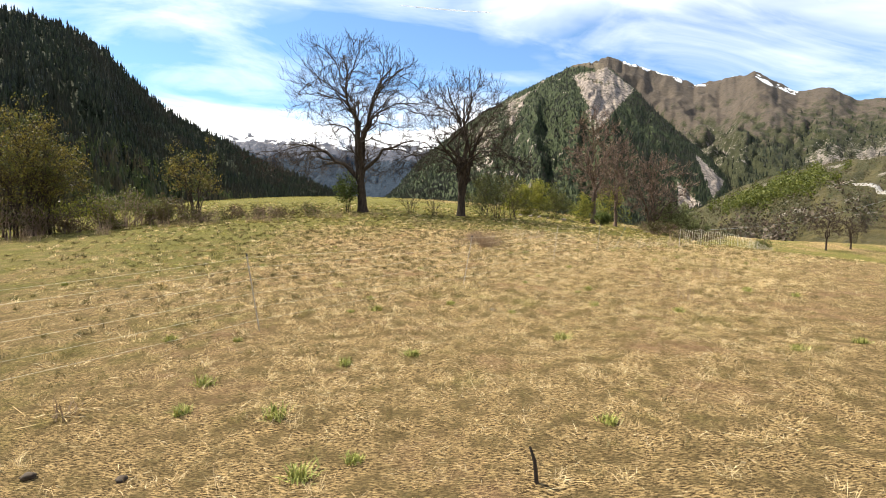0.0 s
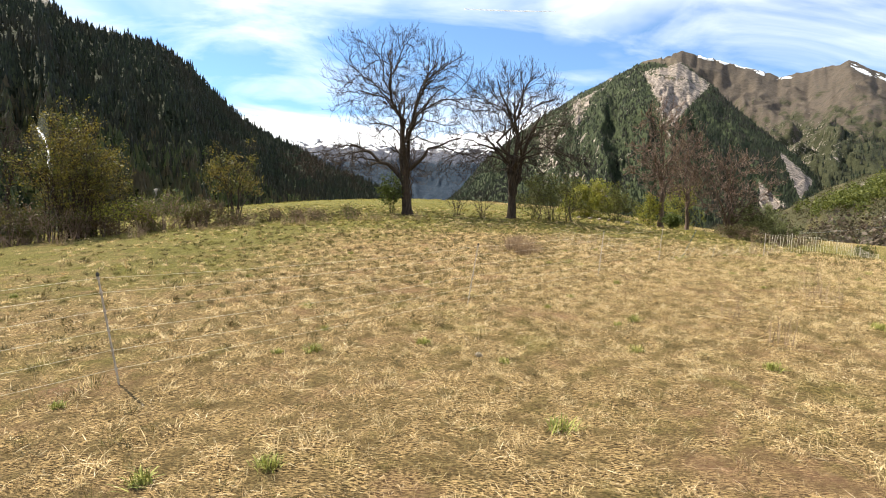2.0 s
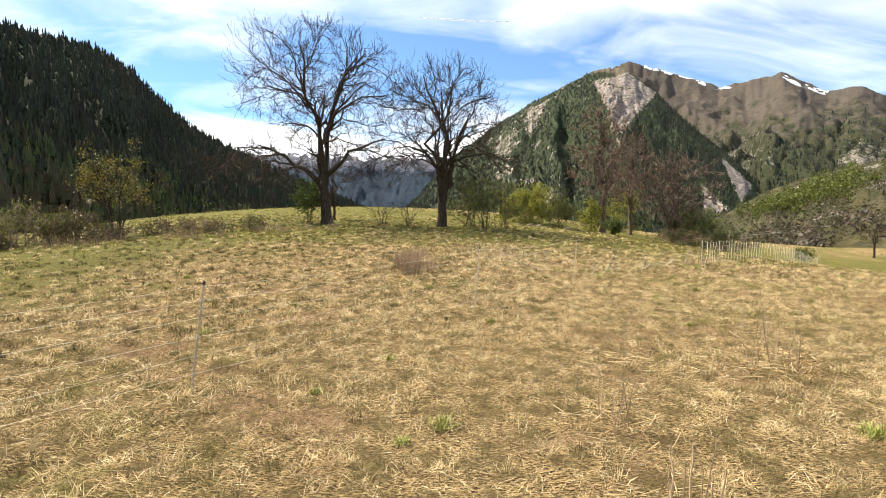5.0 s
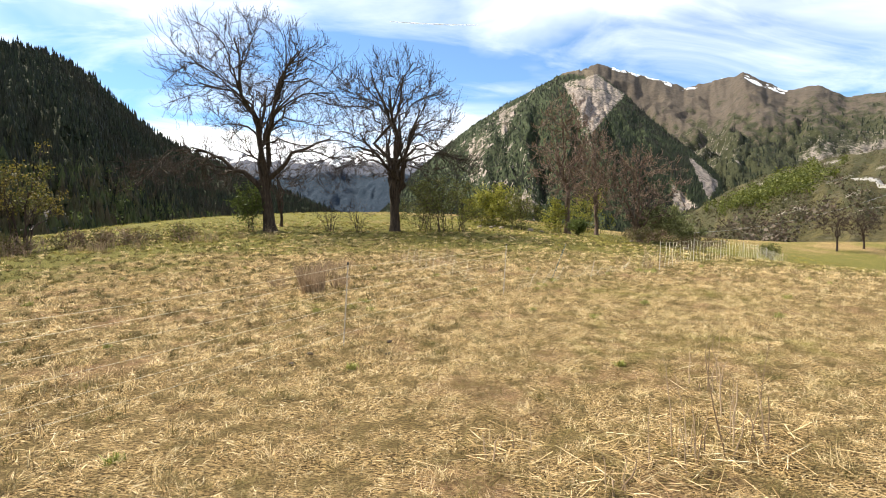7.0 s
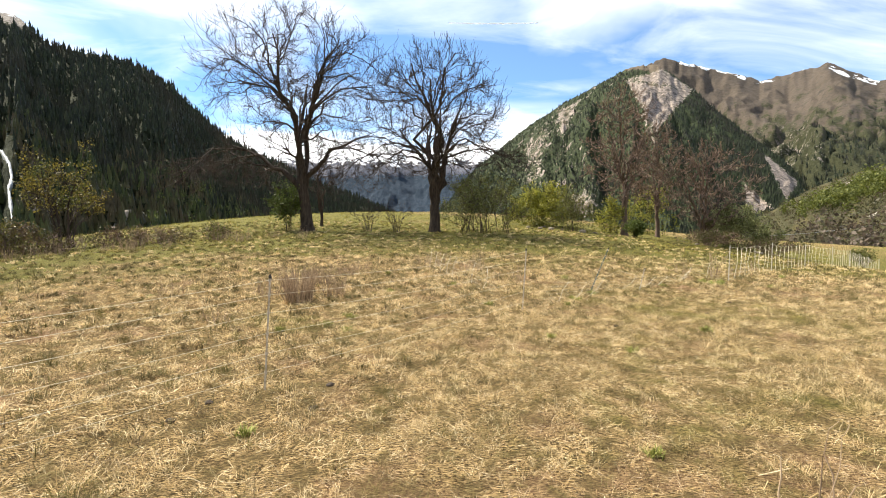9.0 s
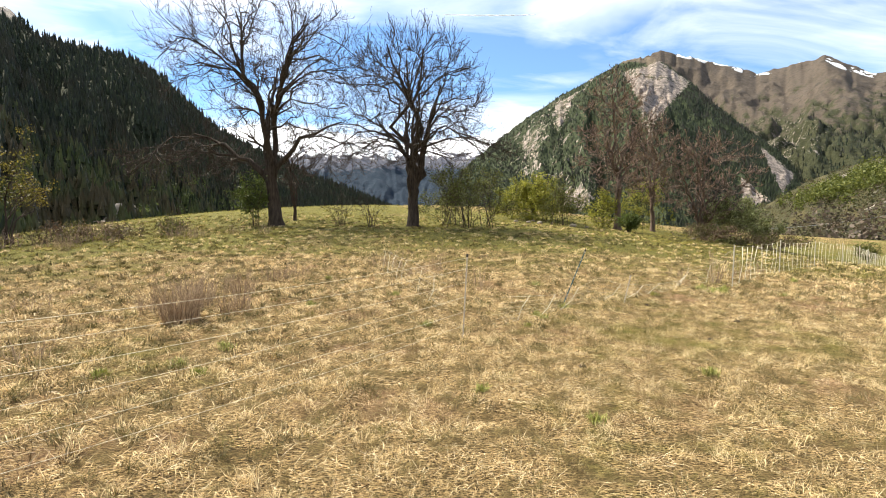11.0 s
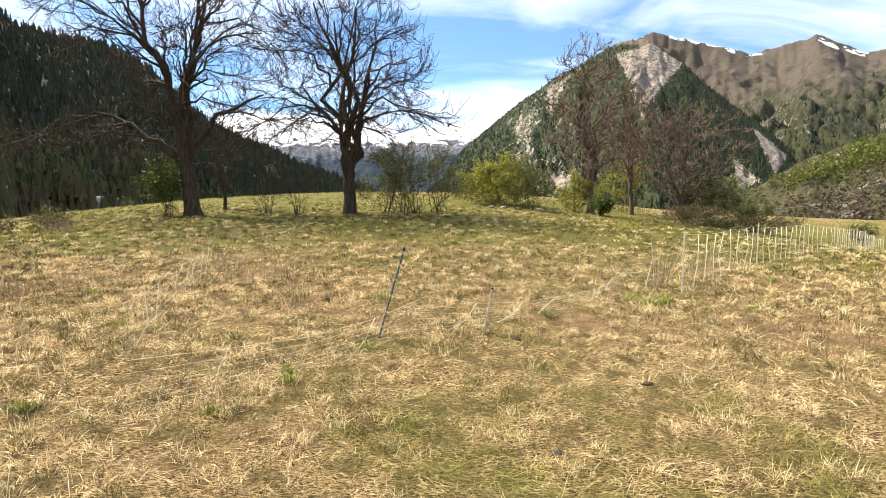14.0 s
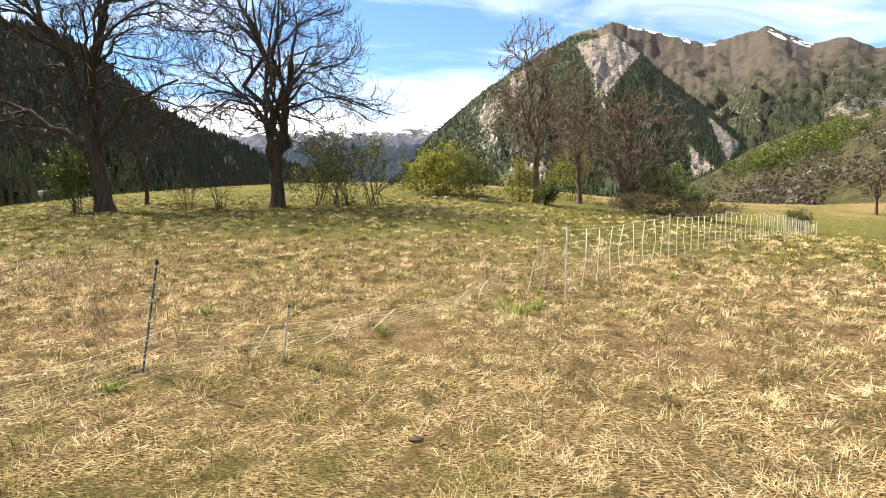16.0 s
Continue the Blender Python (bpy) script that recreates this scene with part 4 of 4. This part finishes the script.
netting([(6.1, 19.6, 0.15, -0.05, 0.5), (7.6, 21.7, 0.3, -0.2, 0.5), (9.6, 23.2, 0.25, 0.1, 0.22), (10.6, 25.1, 0.1, 0.05, 0.35), (11.4, 24.75, 0.1, 0.05, 0.85)], "sagging white sheep netting with leaning uprights", 0.25, 4, 0.55, posts=[], thick=0.0042)
netting([(5.3, 20.6, 0.1, 0, 0.62), (4.4, 22.6, 0.12, 0, 0.62), (3.0, 26.0, 0.1, 0, 0.62)], "slack white sheep netting running back towards the trees", 0.15, 6, 0.55, posts=[], thick=0.0042)
stake((7.35, 21.75), (20, -12), "leaning blue-green fence stake", 0.95, blue_mat)
stake((8.45, 22.0), (12, -4), "short pale fence stake leaning in the grass", 0.5)


# ---- grass ----
def blades(n, where, lengths, widths, lean, mat, name, label, seed, curl=0.5, clump=0, swirl=0.0):
    """n bent grass blades as one mesh: where(rng, n) gives x, y. clump: blades that share a tone; swirl: how far they lie one way."""
    rng = np.random.default_rng(seed)
    x, y = where(rng, n)
    n = len(x)
    z = gz(x, y)
    a = rng.uniform(0, 2 * np.pi, n)
    if swirl:
        a = a * (1 - swirl) + 7.0 * fbm(x * 0.9, y * 0.9, 61, 3)
    tone = np.repeat(rng.uniform(0.02, 0.87, n // clump + 1), clump)[:n] if clump else np.zeros(n)
    d = np.stack([np.cos(a), np.sin(a), 0 * a], 1)
    side = np.stack([-np.sin(a), np.cos(a), 0 * a], 1)
    L = rng.uniform(*lengths, n)[:, None]
    along_ = np.clip((x * 10.0 + y * 17.7) / (10.0 ** 2 + 17.7 ** 2), 0, 1)
    wd = (rng.uniform(*widths, n) * np.clip(np.hypot(x - 10.0 * along_, y - 17.7 * along_) / 10.0, 0.25, 3.0))[:, None]
    up = np.radians(np.clip(rng.normal(lean[0], lean[1], n), 3, 88))[:, None]
    up2 = np.clip(up * (1 - curl * rng.random((n, 1)) * 1.4), -0.25, 1.5)
    Z = np.array([[0, 0, 1.0]])
    p0 = np.stack([x, y, z - 0.004], 1)
    p1 = p0 + (d * np.cos(up) + Z * np.sin(up)) * L * 0.38
    p2 = p1 + (d * np.cos(up2) + Z * np.sin(up2)) * L * 0.62
    p2[:, 2] = np.maximum(p2[:, 2], z + 0.006)
    tilt = rng.normal(size=(n, 1)) * 0.5
    across = side * np.cos(tilt) + Z * np.sin(tilt)
    v = np.stack([p0, p1 + across * wd / 2, p2, p1 - across * wd / 2], 1).reshape(-1, 3)
    b = np.arange(n)[:, None] * 4
    return tagged(new(name, mesh_of(name, v, np.concatenate([b + np.array([[0, 1, 3]]), b + np.array([[1, 2, 3]])]), mat, False, {"tone": np.repeat(tone, 4)})), label, "grass", kind="stuff")


def clumped(where, clump, spread):
    def at(rng, n):
        cx, cy = where(rng, n // clump)
        m = len(cx) * clump
        return np.repeat(cx, clump) + rng.normal(0, spread, m), np.repeat(cy, clump) + rng.normal(0, spread, m)
    return at


def field(x0, x1, y0, y1):
    return lambda rng, n: (rng.uniform(x0, x1, n), rng.uniform(y0, y1, n))


def ahead(near, reach, power):
    """Places ahead of the straight line of the walk, thick close by and thinning out with distance."""
    def where(rng, n):
        s = rng.random(n) ** 0.85
        f = near + reach * rng.random(n) ** power
        return 10.0 * s + f * rng.uniform(-1.02, 1.02, n) - 0.06 * f, 17.7 * s + f
    return where


blades(185000, ahead(2.2, 10, 1.6), (0.06, 0.17), (0.007, 0.013), (13, 12), straw_mat, "matted_straw", "matted dry straw-coloured grass lying over the meadow", 101, 1.0, swirl=0.6)
blades(90000, clumped(ahead(2.2, 11, 1.6), 26, 0.06), (0.05, 0.15), (0.007, 0.013), (48, 24), straw_mat, "grass_clumps", "low clumps of dry and greening meadow grass", 102, 0.9)
blades(140000, clumped(ahead(2.2, 12, 1.35), 32, 0.036), (0.06, 0.16), (0.007, 0.013), (58, 20), straw_mat, "grass_tussocks", "small olive and brown tussocks in the straw", 105, 0.6, 32)
def wide(where, gap):
    """The same places, but only those farther than gap from the line of the walk."""
    def at(rng, n):
        x, y = where(rng, n * 2)
        s = np.clip((x * 10.0 + y * 17.7) / (10.0 ** 2 + 17.7 ** 2), 0, 1)
        far = np.hypot(x - 10.0 * s, y - 17.7 * s) > gap * (0.8 + 0.5 * rng.random(len(x)))
        return x[far][:n], y[far][:n]
    return at


blades(40000, clumped(wide(ahead(5, 34, 1.1), 6.5), 22, 0.10), (0.07, 0.18), (0.008, 0.014), (32, 22), straw_mat, "meadow_grass", "short dry grass of the wider meadow", 103, 0.9)
blades(150000, clumped(wide(ahead(4.0, 34, 1.05), 4.0), 20, 0.055), (0.06, 0.17), (0.008, 0.015), (56, 20), straw_mat, "meadow_tussocks", "olive, brown and straw tussocks of the wider meadow", 106, 0.7, 20)
blades(30000, clumped(field(-34, 45, 30, 90), 20, 0.16), (0.1, 0.24), (0.009, 0.016), (45, 20), straw_mat, "far_meadow_grass", "grass of the far meadow below the trees", 104)


# ---- fresh tufts, dead weeds and small things in the grass ----
def tuft(at, size, seed):
    """A rosette of fresh green blades."""
    rng = np.random.default_rng(seed)
    n = int(60 + 160 * size)
    x, y = at
    a, up = rng.uniform(0, 6.28, n), np.radians(np.clip(rng.normal(58, 18, n), 20, 86))
    L = size * rng.uniform(0.4, 0.9, n)
    d = np.stack([np.cos(a) * np.cos(up), np.sin(a) * np.cos(up), np.sin(up)], 1)
    side = np.stack([-np.sin(a), np.cos(a), 0 * a], 1) * 0.0045
    p0 = np.stack([rng.normal(0, size * 0.22, n), rng.normal(0, size * 0.22, n), np.full(n, -0.01)], 1)
    p1 = p0 + d * L[:, None] * 0.6
    p2 = p1 + (d * [1, 1, 0.5] + [0, 0, -0.12]) * L[:, None] * 0.4
    v = np.stack([p0 - side, p0 + side, p1 + side * 0.8, p1 - side * 0.8, p2], 1).reshape(-1, 3)
    b = np.arange(n)[:, None] * 5
    ob = new("grass_tuft", mesh_of("grass_tuft", v, [b + np.array([[3, 2, 4]]), b + np.array([[0, 1, 2, 3]])], tuft_mat, False))
    ob.location = (x, y, float(gz(x, y)))
    return tagged(ob, "fresh green tuft of grass in the straw", "grass tuft", "green grass tufts", "stuff")


TUFTS = [(1.23, 3.6), (-0.87, 2.96), (-0.57, 3.13), (4.0, 5.6), (-2.1, 3.9), (-1.3, 3.8), (-2.6, 6.2), (-1.05, 5.2), (-0.35, 5.4), (-2.2, 4.5), (-1.5, 7.9), (-3.5, 6.3), (0.1, 8.4), (-1.1, 7.95), (1.05, 7.8), (2.5, 8.4), (3.15, 17.5), (2.8, 17.7), (6.4, 13.85), (7.3, 21.4), (6.9, 20.5), (4.3, 21.9), (6.05, 17.2), (10.6, 23.6), (6.8, 20.7), (7.0, 23.5), (13.9, 24.9), (9.2, 22.8), (10.9, 23.8)]
more = np.random.default_rng(77)
TUFTS = TUFTS + [(10.0 * s + f * u, 17.7 * s + f) for s, f, u in zip(more.random(40), 2.5 + 12 * more.random(40), more.uniform(-1, 1, 40))]
for i, at in enumerate(TUFTS):
    tuft(at, (0.16, 0.2, 0.12, 0.17)[i % 4], 300 + i)
for i, (dx, dy) in enumerate([(0, 0), (0.25, 0.1), (-0.2, 0.15), (0.1, -0.2), (0.35, 0.3), (-0.1, 0.4)]):
    tuft((10.7 + dx, 23.8 + dy), 0.2, 380 + i)


def dead_weed(at, label, height, seed, stalks=14, width=0.3, bushy=4):
    """A clump of dry standing stalks with short side shoots and a mat of litter at the foot."""
    rng = np.random.default_rng(seed)
    x, y = at
    root = thing("dead_weed", (x, y, float(gz(x, y)) - 0.02), label, "weed", "dead weeds in the meadow")
    a, o = rng.uniform(0, 6.28, stalks), np.sqrt(rng.random(stalks)) * width * 0.75
    base = np.stack([np.cos(a) * o, np.sin(a) * o, 0 * a], 1)
    h = height * rng.uniform(0.2, 1.0, stalks)
    lean = rng.normal(0, 0.14, (stalks, 2)) + np.stack([np.cos(a), np.sin(a)], 1) * (0.2 if stalks > 16 else 0.08)
    t = np.linspace(0, 1, 5)[None, :, None]
    tip = np.concatenate([lean * h[:, None], h[:, None]], 1)
    p = base[:, None] + tip[:, None] * t + rng.normal(size=(stalks, 5, 3)) * 0.012 * t
    r = np.linspace(0.0058, 0.003, 5)[None] * rng.uniform(0.7, 1.3, (stalks, 1))
    s1, r1 = sprout(rng, p, r, bushy, (0.3, 1.0), 38, 0.3, 0.6, 0.4, 0.15, 3, 0.7)
    v, f = joined([tubes(p, r, 4, False), tubes(s1, np.maximum(r1, 0.0018), 3, False)])
    tagged(part("stalkwork", mesh_of("stalkwork", v, f, weed_mat), root), kind="stuff")
    n = 50
    c = np.stack([rng.normal(0, width * 0.9, n), rng.normal(0, width * 0.9, n), rng.uniform(0.01, 0.09, n)], 1)
    q = rng.normal(size=(n, 3)) * [1, 1, 0.25]
    q = unit(q) * rng.uniform(0.06, 0.16, (n, 1))
    v, f = tubes(np.stack([c - q, c, c + q], 1), np.full((n, 3), 0.0028), 3, False)
    tagged(part("litter", mesh_of("litter", v, f, straw_mat), root, "flattened dead straw"), kind="stuff")
    return root


WEEDS = [(1.55, 19.6, 0.68, 190, 0.34), (1.2, 20.6, 0.55, 110, 0.3), (2.0, 20.3, 0.45, 60, 0.3), (1.23, 22.0, 0.45, 70, 0.4), (0.6, 20.2, 0.4, 40, 0.35), (1.25, 23.5, 0.4, 40, 0.35), (1.1, 23.8, 0.35, 26, 0.35), (4.3, 24.6, 0.35, 26, 0.35), (3.0, 26.0, 0.4, 24, 0.4),
         (1.05, 17.7, 0.3, 20, 0.3), (-1.5, 20.2, 0.35, 22, 0.35), (1.4, 24.4, 0.4, 20, 0.3), (6.46, 11.9, 0.9, 6, 0.2), (6.1, 11.8, 0.65, 6, 0.2), (6.8, 11.85, 0.75, 5, 0.2), (5.45, 11.5, 0.35, 5, 0.25), (4.9, 11.85, 0.3, 5, 0.25),
         (4.27, 8.95, 0.5, 12, 0.2), (4.2, 10.1, 0.45, 7, 0.2), (6.0, 11.7, 0.55, 4, 0.25), (6.9, 13.1, 0.5, 7, 0.25), (6.7, 12.2, 0.5, 4, 0.25), (4.7, 25.0, 0.75, 14, 0.3), (3.7, 25.6, 0.6, 14, 0.35), (15.85, 25.3, 1.1, 3, 0.06), (16.0, 25.0, 0.4, 6, 0.15), (-3.0, 3.9, 0.2, 14, 0.15), (5.8, 23.4, 0.5, 12, 0.3), (11.25, 25.1, 0.8, 22, 0.16), (12.3, 26.2, 0.55, 18, 0.25), (13.2, 27.3, 0.5, 18, 0.3), (10.6, 25.6, 0.45, 16, 0.3)]
edge = np.random.default_rng(78)
for i in range(26):
    q = edge.random()
    WEEDS.append((-21 + 16 * q + edge.normal() * 0.7, 24.5 + 12.5 * q + edge.normal() * 0.7, edge.uniform(0.4, 0.8), 22, 0.4))
for i, (x, y, h, n, wd) in enumerate(WEEDS):
    dead_weed((x, y), "clump of dead reddish brown weed stalks" if n > 16 else "few thin dead weed stalks standing in the grass", h, 400 + i, n, wd, 4 if n > 16 else 1)


def lump(name, at, size, mat, label, category, group, seed, squash=0.6, bury=0.25):
    """An uneven stone or clod."""
    rng = np.random.default_rng(seed)
    bm = bmesh.new()
    bmesh.ops.create_icosphere(bm, subdivisions=3, radius=1.0)
    off = Vector(rng.uniform(-50, 50, 3))
    for v in bm.verts:
        k_ = 1 + 0.35 * noise.noise(v.co * 1.3 + off) + 0.12 * noise.noise(v.co * 4 + off)
        v.co = Vector((v.co.x * k_ * size, v.co.y * k_ * size * 0.8, v.co.z * k_ * size * squash))
    me = bpy.data.meshes.new(name)
    bm.to_mesh(me)
    bm.free()
    me.materials.append(mat)
    for p in me.polygons:
        p.use_smooth = True
    ob = new(name, me)
    ob.location = (at[0], at[1], float(gz(*at)) + size * squash * (1 - 2 * bury) * 0.6)
    ob.rotation_euler[2] = rng.uniform(0, 6.28)
    return tagged(ob, label, category, group)


lump("stone", (0.77, 8.04), 0.045, stone_mat, "small pale stone in the straw", "stone", "", 500)
for i, at in enumerate([(9.0, 53.2), (8.5, 51.0), (9.3, 50.3), (10.2, 50.8), (7.6, 51.6), (11.6, 49.6), (12.6, 50.0), (21.5, 54.0), (26.0, 53.2)]):
    lump("field_stone", at, 0.15 + 0.05 * (i % 3), stone_mat, "pale grey field stone under the bushes", "stone", "stones under the trees", 510 + i)
for i, at in enumerate([(-2.57, 3.0), (-1.99, 3.0), (2.86, 14.5), (2.75, 14.15), (3.76, 15.05), (3.8, 14.5), (7.06, 18.0), (8.92, 19.5), (9.74, 20.6), (8.8, 21.85)]):
    lump("dung", at, 0.042, dung_mat, "dark dry dung lying in the grass", "dung", "dung in the grass", 530 + i, 0.5)

x, y = 0.54, 2.74
stick = new("stick", mesh_of("stick", *tubes(np.array([[[0, 0, -0.05], [-0.01, 0.01, 0.06], [-0.02, 0, 0.13], [-0.045, 0.02, 0.2]]]), np.array([[0.013, 0.012, 0.011, 0.007]]), 7), bark_mat))
stick.location = (x, y, float(gz(x, y)))
tagged(stick, "short dark broken stick standing in the grass", "stick")

# ---- vapour trail high over the valley ----
t = np.linspace(0, 1, 40)
az, far = np.radians(-5.6 + 10.0 * t), 3900.0
trail = np.stack([MID[0] + far * np.sin(az), MID[1] + far * np.cos(az), EYE_Z + far * np.tan(np.radians(22.2 - 0.5 * t))], 1)[None]
tagged(new("contrail", mesh_of("contrail", *tubes(trail, (3.0 + 6.0 * t * (1.05 - t))[None] * (1 + 0.25 * fbm(t * 14, t * 0, 4, 2))[None], 8), vapour_mat)), "thin white vapour trail in the blue sky", "contrail", kind="structure")

# ---- valley side things ----
bare_tree("field_tree", (60.5, 80.0), "small bare tree in the lower field", 6.5, 81, twig_mat, twig_mat, trunk_r=0.14, counts=(4, 14, 60, 240), width=6.0, group="bare trees in the lower field", twig_r=0.012)
bare_tree("field_tree", (66.0, 82.0), "small bare tree in the lower field", 6.0, 82, twig_mat, twig_mat, trunk_r=0.13, counts=(4, 14, 60, 240), width=5.0, group="bare trees in the lower field", twig_r=0.012)
shrub("corner_bush", (33.6, 53.0), "small bush behind the netting corner", (1.3, 1.7), 83, olive_leaf, 12, 2, 0.05)


def on_land(land_, az, s):
    """Place on a mountainside by bearing and share of the way up."""
    deg, ss, x, y, h, _ = land_
    j = np.interp(az, deg[0], np.arange(deg.shape[1]))
    i = s * (np.argmax(ss[:, 0] >= 0.9999))
    i0, j0 = min(int(i), deg.shape[0] - 2), min(int(j), deg.shape[1] - 2)
    fi, fj = i - i0, j - j0
    g = lambda a: (a[i0, j0] * (1 - fj) + a[i0, j0 + 1] * fj) * (1 - fi) + (a[i0 + 1, j0] * (1 - fj) + a[i0 + 1, j0 + 1] * fj) * fi
    return np.array([g(x), g(y), g(h)])


def ribbon(name, land_, line, width, mat, label, category, lift):
    """A narrow band laid over a mountainside along (bearing, share) points, with a skirt so that it has depth."""
    pts = []
    for (a0, s0), (a1, s1) in zip(line[:-1], line[1:]):
        for t in np.linspace(0, 1, 12, endpoint=False):
            pts.append(on_land(land_, a0 + (a1 - a0) * t, s0 + (s1 - s0) * t))
    pts = np.array(pts)
    tan = np.gradient(pts, axis=0)
    out = unit(np.cross(tan, [0, 0, 1.0])) * width / 2 * (1 + 0.3 * fbm(np.arange(len(pts)) * 0.4, np.zeros(len(pts)), 9, 2))[:, None]
    up = np.array([0, 0, lift])
    v = np.stack([pts - out - up, pts - out + up, pts + out + up, pts + out - up], 1).reshape(-1, 3)
    b = np.arange(len(pts) - 1)[:, None] * 4
    f = np.concatenate([b + np.array([[q, q + 4, q + 5, q + 1]]) for q in range(3)])
    return tagged(new(name, mesh_of(name, v, f, mat)), label, category, kind="structure")


ribbon("waterfall", left_land, [(-47.6, 0.265), (-47.2, 0.24), (-46.9, 0.205), (-47.1, 0.17), (-46.95, 0.14)], 1.1, water_mat, "white waterfall running down the dark slope", "waterfall", 1.5)
ribbon("gully", left_land, [(-45.0, 0.19), (-45.6, 0.165), (-46.2, 0.14)], 2.5, stone_mat, "pale stony gully on the wooded slope", "gully", 1.2)
ribbon("gully", left_land, [(-39.7, 0.15), (-39.2, 0.175), (-38.8, 0.19)], 6.0, stone_mat, "pale stony outcrop at the foot of the wooded slope", "rock", 1.5)
ribbon("road", hill_land, [(39.3, 0.50), (40.5, 0.46), (41.3, 0.42), (44, 0.40), (52, 0.44)], 3.0, road_mat, "pale narrow road on the far hillside", "road", 0.8)


def pole(az, s):
    p = on_land(hill_land, az, s)
    root = thing("power_pole", tuple(p), "weathered wooden power line pole", "pole", "power line poles")
    v, f = tubes(np.array([[[0, 0, -0.5], [0, 0, 4], [0, 0, 9.0]]]), np.array([[0.16, 0.14, 0.1]]), 8)
    part("mast", mesh_of("mast", v, f, bark_mat), root)
    v, f = tubes(np.array([[[-0.8, 0, 8.6], [0.8, 0, 8.6]]]), np.array([[0.05, 0.05]]), 4)
    part("crossarm", mesh_of("crossarm", v, f, bark_mat), root)
    return p + [0, 0, 8.6]


pa, pb = pole(24.5, 0.12), pole(46.0, 0.3)
t = np.linspace(0, 1, 30)[:, None]
line = pa * (1 - t) + pb * t
line[:, 2] -= 5.0 * 4 * (t * (1 - t))[:, 0]
tagged(new("power_cable", mesh_of("power_cable", *tubes(line[None], np.full((1, 30), 0.05), 4), steel_mat)), "thin power cable hung across the valley between poles", "cable")
